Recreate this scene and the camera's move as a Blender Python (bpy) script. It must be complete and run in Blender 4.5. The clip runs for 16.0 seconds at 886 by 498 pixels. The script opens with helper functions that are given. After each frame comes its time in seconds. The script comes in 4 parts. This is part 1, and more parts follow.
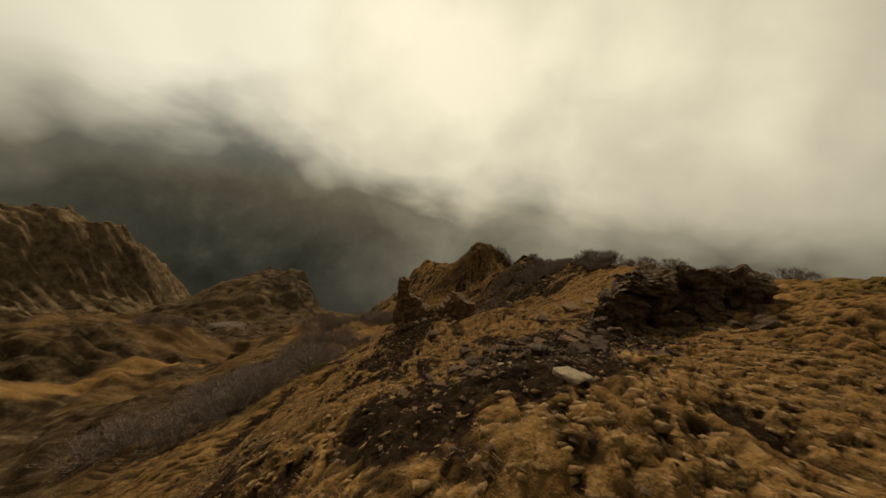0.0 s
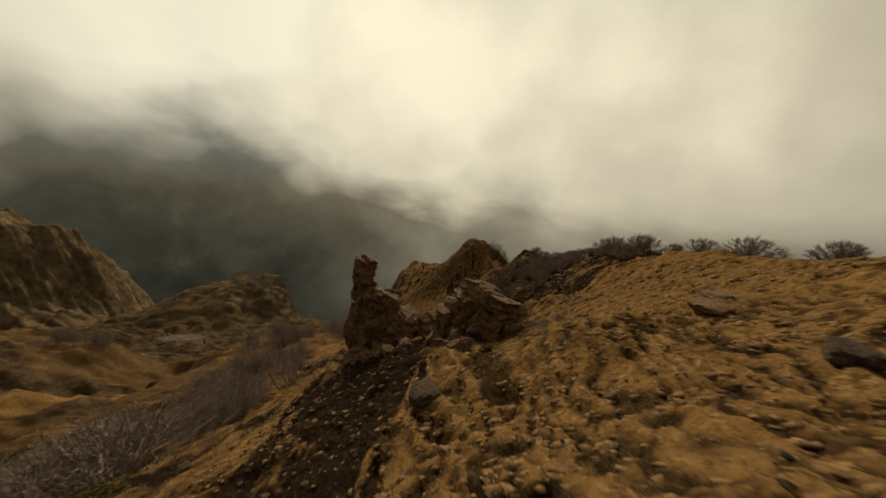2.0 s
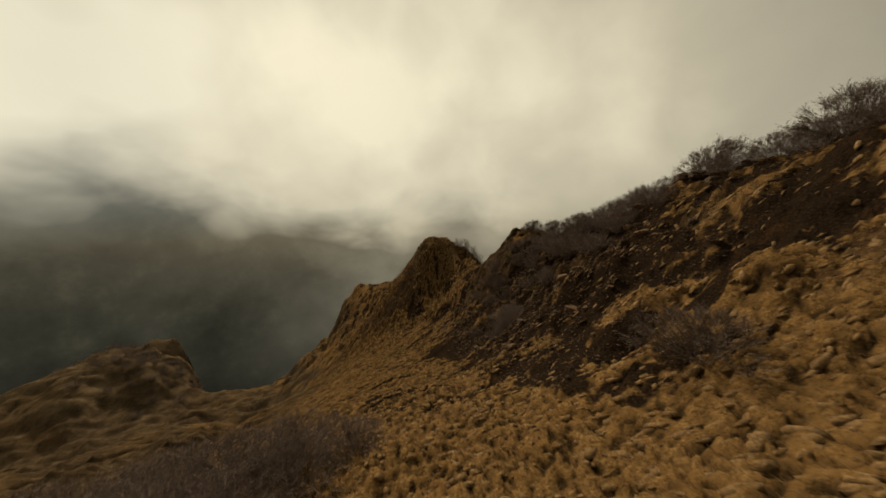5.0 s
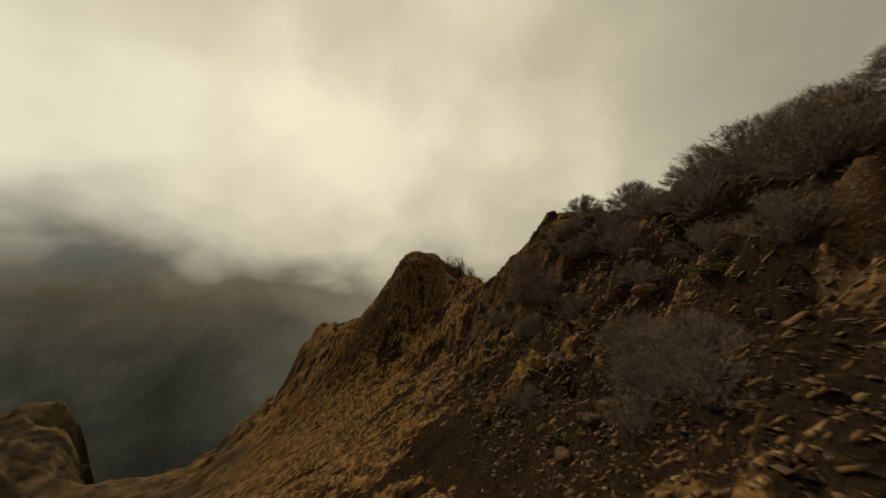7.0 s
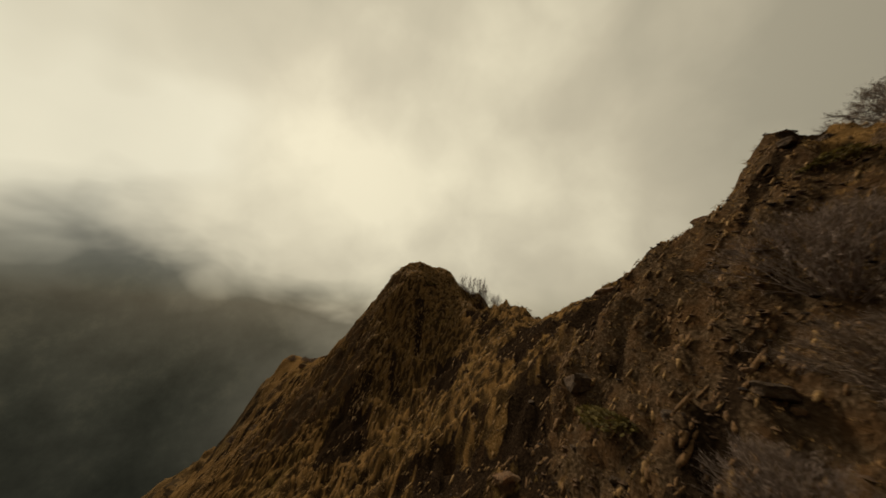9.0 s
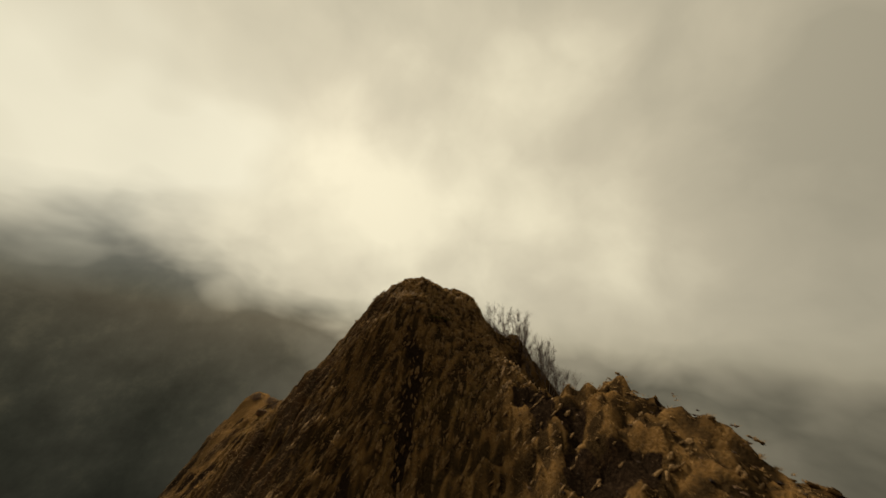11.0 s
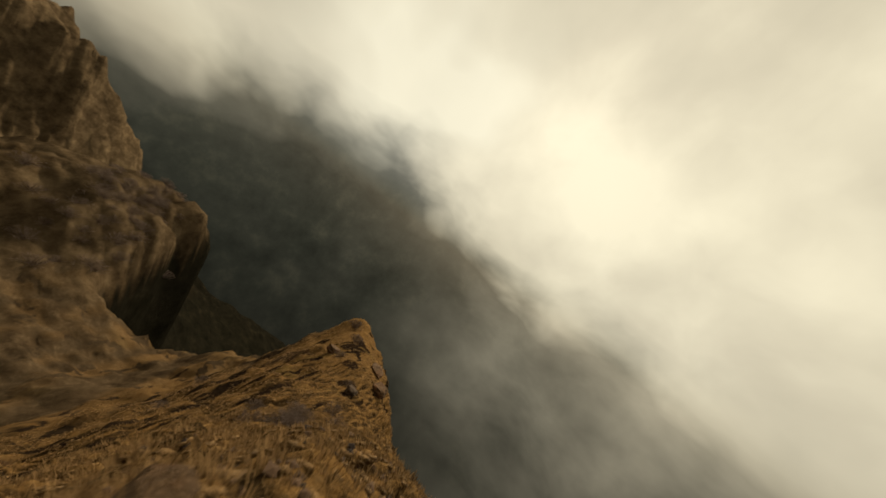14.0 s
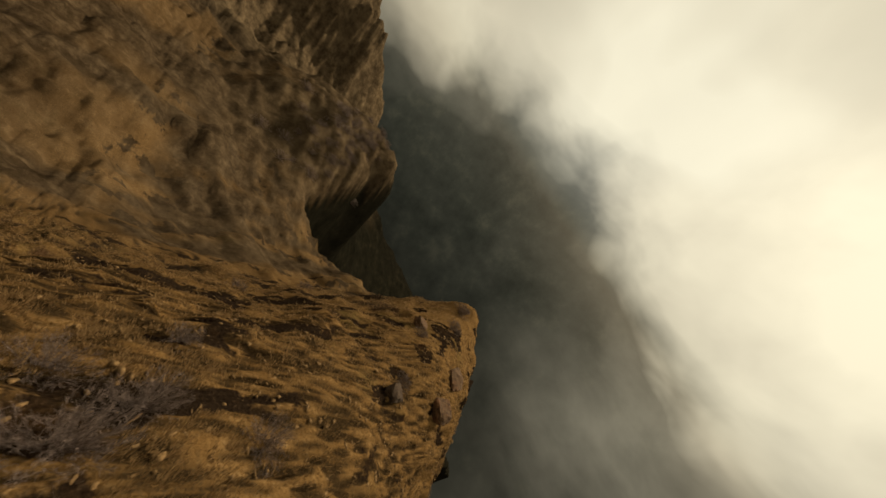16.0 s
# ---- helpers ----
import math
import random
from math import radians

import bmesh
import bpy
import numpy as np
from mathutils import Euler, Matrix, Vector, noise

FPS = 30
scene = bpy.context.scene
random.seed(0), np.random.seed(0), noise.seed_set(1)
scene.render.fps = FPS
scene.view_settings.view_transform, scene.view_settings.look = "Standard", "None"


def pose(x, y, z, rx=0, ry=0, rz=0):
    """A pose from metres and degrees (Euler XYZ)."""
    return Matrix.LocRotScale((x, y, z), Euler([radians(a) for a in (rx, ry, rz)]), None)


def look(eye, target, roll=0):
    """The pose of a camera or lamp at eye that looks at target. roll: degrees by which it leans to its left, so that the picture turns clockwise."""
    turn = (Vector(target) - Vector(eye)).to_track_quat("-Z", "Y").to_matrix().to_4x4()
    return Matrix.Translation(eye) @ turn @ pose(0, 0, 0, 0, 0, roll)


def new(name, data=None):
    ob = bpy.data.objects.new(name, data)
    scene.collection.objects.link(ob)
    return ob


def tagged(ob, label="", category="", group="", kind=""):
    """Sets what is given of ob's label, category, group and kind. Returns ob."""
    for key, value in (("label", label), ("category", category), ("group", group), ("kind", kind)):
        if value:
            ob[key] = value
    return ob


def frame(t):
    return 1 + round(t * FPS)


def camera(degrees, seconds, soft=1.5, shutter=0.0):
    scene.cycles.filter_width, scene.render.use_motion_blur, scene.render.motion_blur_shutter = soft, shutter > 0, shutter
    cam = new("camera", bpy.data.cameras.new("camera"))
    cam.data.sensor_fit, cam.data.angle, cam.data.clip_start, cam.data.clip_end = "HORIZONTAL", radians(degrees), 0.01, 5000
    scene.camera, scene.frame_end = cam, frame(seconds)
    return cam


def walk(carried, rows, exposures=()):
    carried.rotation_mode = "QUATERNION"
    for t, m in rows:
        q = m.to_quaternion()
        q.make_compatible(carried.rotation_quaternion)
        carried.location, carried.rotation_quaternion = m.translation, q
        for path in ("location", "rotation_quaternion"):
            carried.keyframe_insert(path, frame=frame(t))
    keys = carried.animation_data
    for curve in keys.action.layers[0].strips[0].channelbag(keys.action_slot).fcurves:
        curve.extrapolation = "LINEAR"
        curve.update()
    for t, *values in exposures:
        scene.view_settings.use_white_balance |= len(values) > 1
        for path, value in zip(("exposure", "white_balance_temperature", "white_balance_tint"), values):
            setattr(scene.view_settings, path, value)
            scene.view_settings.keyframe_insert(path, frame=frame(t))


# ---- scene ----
cam = camera(113.0, 16.0, soft=1.6, shutter=0.15)


def glide(x, y, z, yaw, pitch, roll):
    """The camera's pose: yaw to the left of +y, pitch up, roll as look() takes it, in degrees."""
    a, b = radians(yaw), radians(pitch)
    eye = Vector((x, y, z))
    ahead = Vector((-math.sin(a) * math.cos(b), math.cos(a) * math.cos(b), math.sin(b)))
    return look(eye, eye + ahead, roll)


# seconds, place, yaw, pitch, roll
FLIGHT = [
    (0, 0.000, 0.000, 0.000, 1.16, -7.99, 6.86),
    (0.5, -0.056, 2.551, -1.281, 0.57, -7.61, 6.43),
    (1, -0.102, 5.824, -2.520, 0.20, -7.05, 6.43),
    (1.5, -0.189, 9.611, -3.698, -0.11, -6.77, 6.53),
    (2, -0.485, 14.078, -4.855, -1.08, -7.03, 6.16),
    (2.5, -0.834, 19.682, -6.110, -2.58, -7.66, 4.78),
    (3, -1.155, 25.616, -7.469, -4.74, -8.00, 2.78),
    (3.5, -1.065, 31.296, -8.751, -6.47, -7.81, 0.97),
    (4, -0.679, 37.076, -10.202, -7.91, -6.83, -0.59),
    (6.5, 2.685, 69.029, -21.436, -14.44, 4.19, -2.96),
    (7, 3.742, 75.426, -22.563, -14.72, 5.78, -2.27),
    (7.5, 4.878, 81.861, -23.140, -14.91, 6.95, -1.32),
    (8, 6.085, 88.125, -23.539, -14.77, 8.42, -0.18),
    (8.5, 7.677, 94.485, -23.981, -13.96, 10.70, 1.48),
    (9, 9.145, 100.892, -24.110, -12.96, 13.05, 3.24),
    (9.5, 10.147, 106.576, -23.674, -12.54, 14.78, 4.02),
    (12, 14.639, 129.745, -18.494, -5.85, 17.92, 11.79),
    (12.5, 15.492, 135.067, -16.747, -0.97, 15.38, 15.71),
    (13, 16.134, 140.800, -15.075, 7.36, 11.68, 23.57),
    (13.5, 15.716, 146.373, -13.925, 13.97, 5.62, 29.72),
    (14, 14.889, 151.282, -13.630, 20.90, -0.53, 36.88),
    (14.5, 14.215, 155.699, -13.917, 27.38, -7.03, 43.12),
    (15, 13.362, 159.779, -14.702, 33.27, -12.92, 48.76),
    (15.5, 11.901, 163.476, -16.052, 38.12, -17.48, 53.35),
    (16, 10.006, 166.870, -17.757, 41.36, -20.73, 56.21),
]
# the picture darkens a little while the bright cloud fills it over the flank
walk(cam, [(row[0], glide(*row[1:])) for row in FLIGHT], [(0, 0.0), (3, 0.0), (6.5, -0.18), (9.5, -0.16), (12, 0.0), (16, 0.08)])

# ---- world, sun ----
SUN_AZ, SUN_EL = -16.0, 37.0  # degrees to the right of +y, and up; the sun stands behind thin cloud
SUN_WAY = Vector((math.sin(radians(SUN_AZ)) * math.cos(radians(SUN_EL)), math.cos(radians(SUN_AZ)) * math.cos(radians(SUN_EL)), math.sin(radians(SUN_EL))))


def link(tree, a, b):
    tree.links.new(a, b)


def node(tree, kind, **values):
    n = tree.nodes.new(kind)
    for key, value in values.items():
        if key in n.inputs:
            n.inputs[key].default_value = value
    return n


def ramp(tree, fac, stops):
    n = tree.nodes.new("ShaderNodeValToRGB")
    while len(n.color_ramp.elements) < len(stops):
        n.color_ramp.elements.new(0.5)
    for e, (pos, col) in zip(n.color_ramp.elements, stops):
        e.position, e.color = pos, (*col, 1) if len(col) == 3 else col
    link(tree, fac, n.inputs["Fac"])
    return n.outputs["Color"]


def mixed(tree, fac, a, b, blend="MIX"):
    n = tree.nodes.new("ShaderNodeMix")
    n.data_type, n.blend_type = "RGBA", blend
    for sock, value in ((n.inputs["Factor"], fac), (n.inputs["A"], a), (n.inputs["B"], b)):
        if isinstance(value, bpy.types.NodeSocket):
            link(tree, value, sock)
        elif isinstance(value, (int, float)):
            sock.default_value = value
        else:
            sock.default_value = (*value, 1)
    return n.outputs["Result"]


def sums(tree, op, a, b=0.0):
    n = tree.nodes.new("ShaderNodeMath")
    n.operation = op
    for sock, value in zip(n.inputs, (a, b)):
        if isinstance(value, bpy.types.NodeSocket):
            link(tree, value, sock)
        else:
            sock.default_value = value
    return n.outputs["Value"]


# the height of the cloud's lower edge, in degrees, by bearing to the left of +y
EDGE = [(-180, -4), (-60, -4), (-30, -3), (-14, -1), (0, -2), (12, 0), (24, 3), (38, 7), (54, 5), (70, -4), (95, -9), (180, -5)]

MIST = [(-180, 0.3), (-60, 0.42), (-20, 0.36), (0, 0.25), (14, 0.11), (28, 0.04), (40, 0.02), (75, 0.02), (95, 0.12), (180, 0.3)]


def make_world():
    world = bpy.data.worlds.new("overcast_sky")
    scene.world = world
    world.use_nodes = True
    t = world.node_tree
    t.nodes.clear()
    out, bg = t.nodes.new("ShaderNodeOutputWorld"), t.nodes.new("ShaderNodeBackground")
    coord = t.nodes.new("ShaderNodeTexCoord")
    sky = t.nodes.new("ShaderNodeTexSky")
    sky.sky_type, sky.sun_disc = "NISHITA", False
    sky.sun_elevation, sky.sun_rotation = radians(SUN_EL), radians(SUN_AZ)
    # broad and small cloud forms
    warp = node(t, "ShaderNodeTexNoise", Scale=3.0, Detail=2.0)
    link(t, coord.outputs["Generated"], warp.inputs["Vector"])
    bent = mixed(t, 0.16, coord.outputs["Generated"], warp.outputs["Color"], "ADD")
    big = node(t, "ShaderNodeTexNoise", Scale=1.5, Detail=2.0, Roughness=0.45)
    link(t, bent, big.inputs["Vector"])
    fine = node(t, "ShaderNodeTexNoise", Scale=4.5, Detail=4.0, Roughness=0.5)
    link(t, bent, fine.inputs["Vector"])
    body = sums(t, "ADD", sums(t, "MULTIPLY", big.outputs["Fac"], 0.72), sums(t, "MULTIPLY", fine.outputs["Fac"], 0.28))
    tone = ramp(t, body, [(0.36, (0.46, 0.41, 0.29)), (0.5, (0.6, 0.53, 0.375)), (0.66, (0.85, 0.765, 0.545))])
    # the glow of the sun through the cloud
    toward = t.nodes.new("ShaderNodeVectorMath")
    toward.operation = "DOT_PRODUCT"
    link(t, coord.outputs["Generated"], toward.inputs[0])
    toward.inputs[1].default_value = SUN_WAY
    near = sums(t, "MAXIMUM", toward.outputs["Value"], 0.0)
    halo = sums(t, "MULTIPLY", sums(t, "POWER", near, 3.5), sums(t, "ADD", 0.15, sums(t, "MULTIPLY", body, 0.6)))
    glow = mixed(t, 1.0, tone, ramp(t, halo, [(0.0, (0, 0, 0)), (0.5, (0.15, 0.142, 0.105)), (1.0, (0.3, 0.284, 0.21))]), "ADD")
    # a thinner place in the cloud to the left of the sun
    thin_way = t.nodes.new("ShaderNodeVectorMath")
    thin_way.operation = "DOT_PRODUCT"
    link(t, bent, thin_way.inputs[0])
    thin_way.inputs[1].default_value = (-0.66, 0.67, 0.36)
    spot = sums(t, "POWER", sums(t, "MINIMUM", sums(t, "MAXIMUM", sums(t, "SUBTRACT", thin_way.outputs["Value"], 0.03), 0.0), 1.0), 26.0)
    glow = mixed(t, sums(t, "MULTIPLY", spot, 0.7), glow, (1.0, 0.93, 0.7))
    # the cloud is thickest, and darkest, on the side away from the sun
    side = ramp(t, sums(t, "ADD", sums(t, "MULTIPLY", toward.outputs["Value"], 0.5), 0.5), [(0.1, (0.3, 0.3, 0.31)), (0.55, (0.74, 0.74, 0.74)), (0.8, (1, 1, 1))])
    glow = mixed(t, 1.0, glow, side, "MULTIPLY")
    # far wooded mountains, dark under the cloud, whose edge lies at another height on each side
    sep = t.nodes.new("ShaderNodeSeparateXYZ")
    link(t, coord.outputs["Generated"], sep.inputs[0])
    up = sums(t, "MULTIPLY", sums(t, "ARCSINE", sep.outputs["Z"]), 57.3)
    left = sums(t, "ADD", sums(t, "DIVIDE", sums(t, "ARCTAN2", sums(t, "MULTIPLY", sep.outputs["X"], -1.0), sep.outputs["Y"]), 6.2832), 0.5)
    rim = ramp(t, left, [((d + 180) / 360, ((e + 20) / 40,) * 3) for d, e in EDGE])
    rim = sums(t, "SUBTRACT", sums(t, "MULTIPLY", rim, 40.0), 20.0)
    torn = node(t, "ShaderNodeTexNoise", Scale=5.0, Detail=3.0, Roughness=0.44)
    stretch = t.nodes.new("ShaderNodeVectorMath")
    stretch.operation = "MULTIPLY"
    link(t, bent, stretch.inputs[0])
    stretch.inputs[1].default_value = (1, 1, 1.7)
    link(t, stretch.outputs["Vector"], torn.inputs["Vector"])
    rise = sums(t, "ADD", sums(t, "SUBTRACT", up, rim), sums(t, "MULTIPLY", sums(t, "SUBTRACT", torn.outputs["Fac"], 0.5), 14.0))
    cover = ramp(t, sums(t, "ADD", sums(t, "MULTIPLY", rise, 0.03), 0.5), [(0.28, (0, 0, 0)), (0.44, (0.12, 0.12, 0.12)), (0.56, (0.5, 0.5, 0.5)), (0.68, (0.86, 0.86, 0.86)), (0.8, (1, 1, 1))])
    # thin mist hangs below the edge towards the sun
    veil = ramp(t, left, [((d + 180) / 360, (m,) * 3) for d, m in MIST])
    drift = node(t, "ShaderNodeTexNoise", Scale=3.2, Detail=4.0, Roughness=0.5)
    link(t, stretch.outputs["Vector"], drift.inputs["Vector"])
    veil = sums(t, "MULTIPLY", veil, sums(t, "SUBTRACT", sums(t, "MULTIPLY", drift.outputs["Fac"], 3.2), 0.6))
    low = ramp(t, sums(t, "ADD", sums(t, "MULTIPLY", up, 0.02), 0.8), [(0.1, (0.35, 0.35, 0.35)), (0.5, (1, 1, 1))])
    cover = sums(t, "MAXIMUM", cover, sums(t, "MULTIPLY", veil, low))
    slopes = node(t, "ShaderNodeTexNoise", Scale=14.0, Detail=8.0, Roughness=0.65)
    link(t, coord.outputs["Generated"], slopes.inputs["Vector"])
    hills = ramp(t, slopes.outputs["Fac"], [(0.3, (0.012, 0.0135, 0.0095)), (0.55, (0.0245, 0.026, 0.018)), (0.75, (0.047, 0.045, 0.029))])
    low_hills = ramp(t, sums(t, "ADD", sums(t, "MULTIPLY", up, 0.02), 0.8), [(0.2, (0.45, 0.45, 0.45)), (0.68, (1.15, 1.15, 1.15))])
    hills = mixed(t, 1.0, hills, low_hills, "MULTIPLY")
    dim = ramp(t, sums(t, "ADD", sums(t, "MULTIPLY", up, 0.05), 0.5), [(0.0, (0.75, 0.75, 0.75)), (0.5, (1, 1, 1))])
    cloudy = mixed(t, cover, hills, mixed(t, 1.0, glow, dim, "MULTIPLY"))
    thin = mixed(t, 0.004, cloudy, sky.outputs["Color"])
    link(t, thin, bg.inputs["Color"])
    bg.inputs["Strength"].default_value = 0.95
    link(t, bg.outputs["Background"], out.inputs["Surface"])


make_world()
sun = new("sun", bpy.data.lights.new("sun", "SUN"))
sun.data.energy, sun.data.angle, sun.data.color = 4.0, radians(6), (1.0, 0.84, 0.6)
sun.matrix_world = look((0, 0, 60), Vector((0, 0, 60)) - SUN_WAY)


# ---- materials ----
def material(name):
    m = bpy.data.materials.new(name)
    m.use_nodes = True
    t = m.node_tree
    return m, t, t.nodes["Principled BSDF"]


def noise_at(t, scale, detail=4.0, rough=0.55, vector=None):
    n = node(t, "ShaderNodeTexNoise", Scale=scale, Detail=detail, Roughness=rough)
    if vector is not None:
        link(t, vector, n.inputs["Vector"])
    return n.outputs["Fac"]


def relief(t, bsdf, height, strength=0.5, distance=0.05):
    b = node(t, "ShaderNodeBump", Strength=strength, Distance=distance)
    link(t, height, b.inputs["Height"])
    link(t, b.outputs["Normal"], bsdf.inputs["Normal"])


def attribute(t, name):
    n = t.nodes.new("ShaderNodeAttribute")
    n.attribute_name = name
    return n.outputs["Fac"]


def make_ground():
    m, t, b = material("mountain_ground")
    pos = t.nodes.new("ShaderNodeNewGeometry").outputs["Position"]
    n1, n2, n3 = noise_at(t, 0.09, 5, 0.6, pos), noise_at(t, 0.9, 6, 0.62, pos), noise_at(t, 7.0, 5, 0.6, pos)
    straw = ramp(t, n3, [(0.3, (0.05, 0.028, 0.01)), (0.52, (0.16, 0.092, 0.034)), (0.72, (0.34, 0.216, 0.096))])
    straw = mixed(t, ramp(t, n2, [(0.42, (0, 0, 0)), (0.68, (1, 1, 1))]), straw, (0.13, 0.072, 0.025))
    straw = mixed(t, ramp(t, n1, [(0.58, (0, 0, 0)), (0.72, (0.55, 0.55, 0.55))]), straw, (0.06, 0.055, 0.016))
    rock = ramp(t, n3, [(0.25, (0.017, 0.011, 0.007)), (0.5, (0.046, 0.03, 0.0175)), (0.75, (0.12, 0.084, 0.052))])
    rock = mixed(t, ramp(t, n2, [(0.45, (0, 0, 0)), (0.65, (0.7, 0.7, 0.7))]), rock, (0.062, 0.032, 0.0135))
    soil = ramp(t, n3, [(0.3, (0.007, 0.0045, 0.003)), (0.6, (0.02, 0.013, 0.008)), (0.8, (0.065, 0.042, 0.025))])
    soil = mixed(t, ramp(t, noise_at(t, 0.45, 5, 0.65, pos), [(0.56, (0, 0, 0)), (0.68, (0.85, 0.85, 0.85))]), soil, ramp(t, n3, [(0.3, (0.012, 0.007, 0.004)), (0.6, (0.036, 0.02, 0.0095)), (0.8, (0.085, 0.05, 0.026))]))
    # soil between the tussocks, coloured darker to carry the shade of the hollows
    shaded_litter = ramp(t, n3, [(0.3, (0.012, 0.008, 0.004)), (0.7, (0.05, 0.031, 0.014))])
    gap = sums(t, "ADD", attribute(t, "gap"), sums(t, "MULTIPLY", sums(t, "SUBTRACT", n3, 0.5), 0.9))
    straw = mixed(t, ramp(t, gap, [(0.1, (0, 0, 0)), (0.42, (1, 1, 1))]), straw, shaded_litter)
    edge = sums(t, "MULTIPLY", sums(t, "SUBTRACT", n2, 0.5), 1.3)
    bare = sums(t, "ADD", attribute(t, "bare"), edge)
    stony = sums(t, "ADD", attribute(t, "stony"), edge)
    col = mixed(t, ramp(t, stony, [(0.42, (0, 0, 0)), (0.58, (1, 1, 1))]), straw, rock)
    col = mixed(t, ramp(t, bare, [(0.45, (0, 0, 0)), (0.6, (1, 1, 1))]), col, soil)
    heath = ramp(t, noise_at(t, 0.35, 9, 0.74, pos), [(0.34, (0.01, 0.007, 0.0045)), (0.5, (0.034, 0.0235, 0.014)), (0.62, (0.075, 0.053, 0.031)), (0.78, (0.16, 0.115, 0.068))])
    col = mixed(t, attribute(t, "heath"), col, heath)
    # pale heath and rock, lightened further to stand for haze on far slopes
    haze_pale = ramp(t, noise_at(t, 0.16, 9, 0.72, pos), [(0.34, (0.03, 0.021, 0.012)), (0.5, (0.085, 0.06, 0.034)), (0.64, (0.15, 0.108, 0.063)), (0.78, (0.25, 0.185, 0.115))])
    col = mixed(t, attribute(t, "haze_pale"), col, haze_pale)
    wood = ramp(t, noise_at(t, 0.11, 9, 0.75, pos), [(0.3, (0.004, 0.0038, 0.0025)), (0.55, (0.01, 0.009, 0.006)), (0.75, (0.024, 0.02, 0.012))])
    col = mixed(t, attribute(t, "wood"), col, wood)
    link(t, col, b.inputs["Base Color"])
    b.inputs["Roughness"].default_value = 0.95
    b.inputs["Specular IOR Level"].default_value = 0.0
    relief(t, b, sums(t, "ADD", n3, sums(t, "MULTIPLY", n2, 2.0)), 0.9, 0.12)
    return m


MAT_GROUND = make_ground()


def make_rock(name, dark, mid, pale, rust):
    m, t, b = material(name)
    pos = t.nodes.new("ShaderNodeTexCoord").outputs["Object"]
    info = t.nodes.new("ShaderNodeObjectInfo").outputs["Random"]
    n1, n2 = noise_at(t, 1.3, 6, 0.65, pos), noise_at(t, 9.0, 6, 0.65, pos)
    col = ramp(t, n2, [(0.28, dark), (0.5, mid), (0.74, pale)])
    col = mixed(t, ramp(t, n1, [(0.48, (0, 0, 0)), (0.66, (0.8, 0.8, 0.8))]), col, rust)
    stain = noise_at(t, 3.4, 5, 0.7, pos)
    col = mixed(t, ramp(t, stain, [(0.5, (0, 0, 0)), (0.64, (0.85, 0.85, 0.85))]), col, dark)
    col = mixed(t, sums(t, "MULTIPLY", info, 0.22), col, pale)
    link(t, col, b.inputs["Base Color"])
    b.inputs["Roughness"].default_value = 0.92
    b.inputs["Specular IOR Level"].default_value = 0.2
    relief(t, b, sums(t, "ADD", n2, n1), 0.8, 0.08)
    return m


def make_plain(name, a, b_col, rough=0.9, scale=3.0, island=False, through_light=0.0):
    m, t, b = material(name)
    if island:
        fac = t.nodes.new("ShaderNodeNewGeometry").outputs["Random Per Island"]
    else:
        fac = noise_at(t, scale, 5, 0.6, t.nodes.new("ShaderNodeTexCoord").outputs["Object"])
    col = ramp(t, fac, [(0.15, a), (0.85, b_col)])
    link(t, col, b.inputs["Base Color"])
    b.inputs["Roughness"].default_value = rough
    b.inputs["Specular IOR Level"].default_value = 0.15
    if through_light:
        thin, both = t.nodes.new("ShaderNodeBsdfTranslucent"), t.nodes.new("ShaderNodeMixShader")
        link(t, col, thin.inputs["Color"])
        both.inputs[0].default_value = through_light
        link(t, b.outputs[0], both.inputs[1])
        link(t, thin.outputs[0], both.inputs[2])
        link(t, both.outputs[0], t.nodes["Material Output"].inputs["Surface"])
    return m


MAT_ROCK = make_rock("lichened_rock", (0.018, 0.01, 0.0055), (0.082, 0.045, 0.021), (0.185, 0.112, 0.057), (0.125, 0.052, 0.019))
MAT_LEDGE = make_rock("ledge_rock", (0.012, 0.0075, 0.0044), (0.046, 0.028, 0.0145), (0.11, 0.07, 0.037), (0.085, 0.043, 0.018))
MAT_TAN = make_rock("tan_rock", (0.02, 0.012, 0.0065), (0.068, 0.039, 0.018), (0.14, 0.086, 0.042), (0.11, 0.056, 0.023))
MAT_STONE = make_rock("loose_stone", (0.01, 0.0065, 0.0045), (0.04, 0.025, 0.0145), (0.1, 0.066, 0.04), (0.065, 0.033, 0.0145))
MAT_PALE = make_rock("pale_stone", (0.17, 0.13, 0.085), (0.3, 0.235, 0.155), (0.4, 0.32, 0.22), (0.25, 0.17, 0.095))
MAT_STRAW = make_plain("dry_grass_blades", (0.1, 0.058, 0.022), (0.38, 0.242, 0.108), island=True, through_light=0.5)
MAT_TWIG = make_plain("bare_twigs", (0.075, 0.052, 0.039), (0.18, 0.134, 0.104), island=True)
MAT_TWIG_PALE = make_plain("bleached_twigs", (0.1, 0.074, 0.061), (0.21, 0.158, 0.131), island=True)
MAT_BARK = make_plain("grey_bark", (0.04, 0.03, 0.024), (0.11, 0.088, 0.07), scale=6.0)
MAT_RUBBLE = make_plain("rubble_stones", (0.012, 0.007, 0.0045), (0.085, 0.05, 0.028), island=True)
MAT_TUFT = make_rock("straw_tufts", (0.05, 0.029, 0.011), (0.16, 0.093, 0.035), (0.29, 0.18, 0.078), (0.09, 0.052, 0.02))
MAT_CUSHION = make_rock("rust_cushions", (0.03, 0.016, 0.007), (0.1, 0.053, 0.021), (0.2, 0.115, 0.048), (0.07, 0.036, 0.014))
MAT_CHIP = make_plain("stone_chips", (0.01, 0.0065, 0.004), (0.085, 0.054, 0.032), island=True)
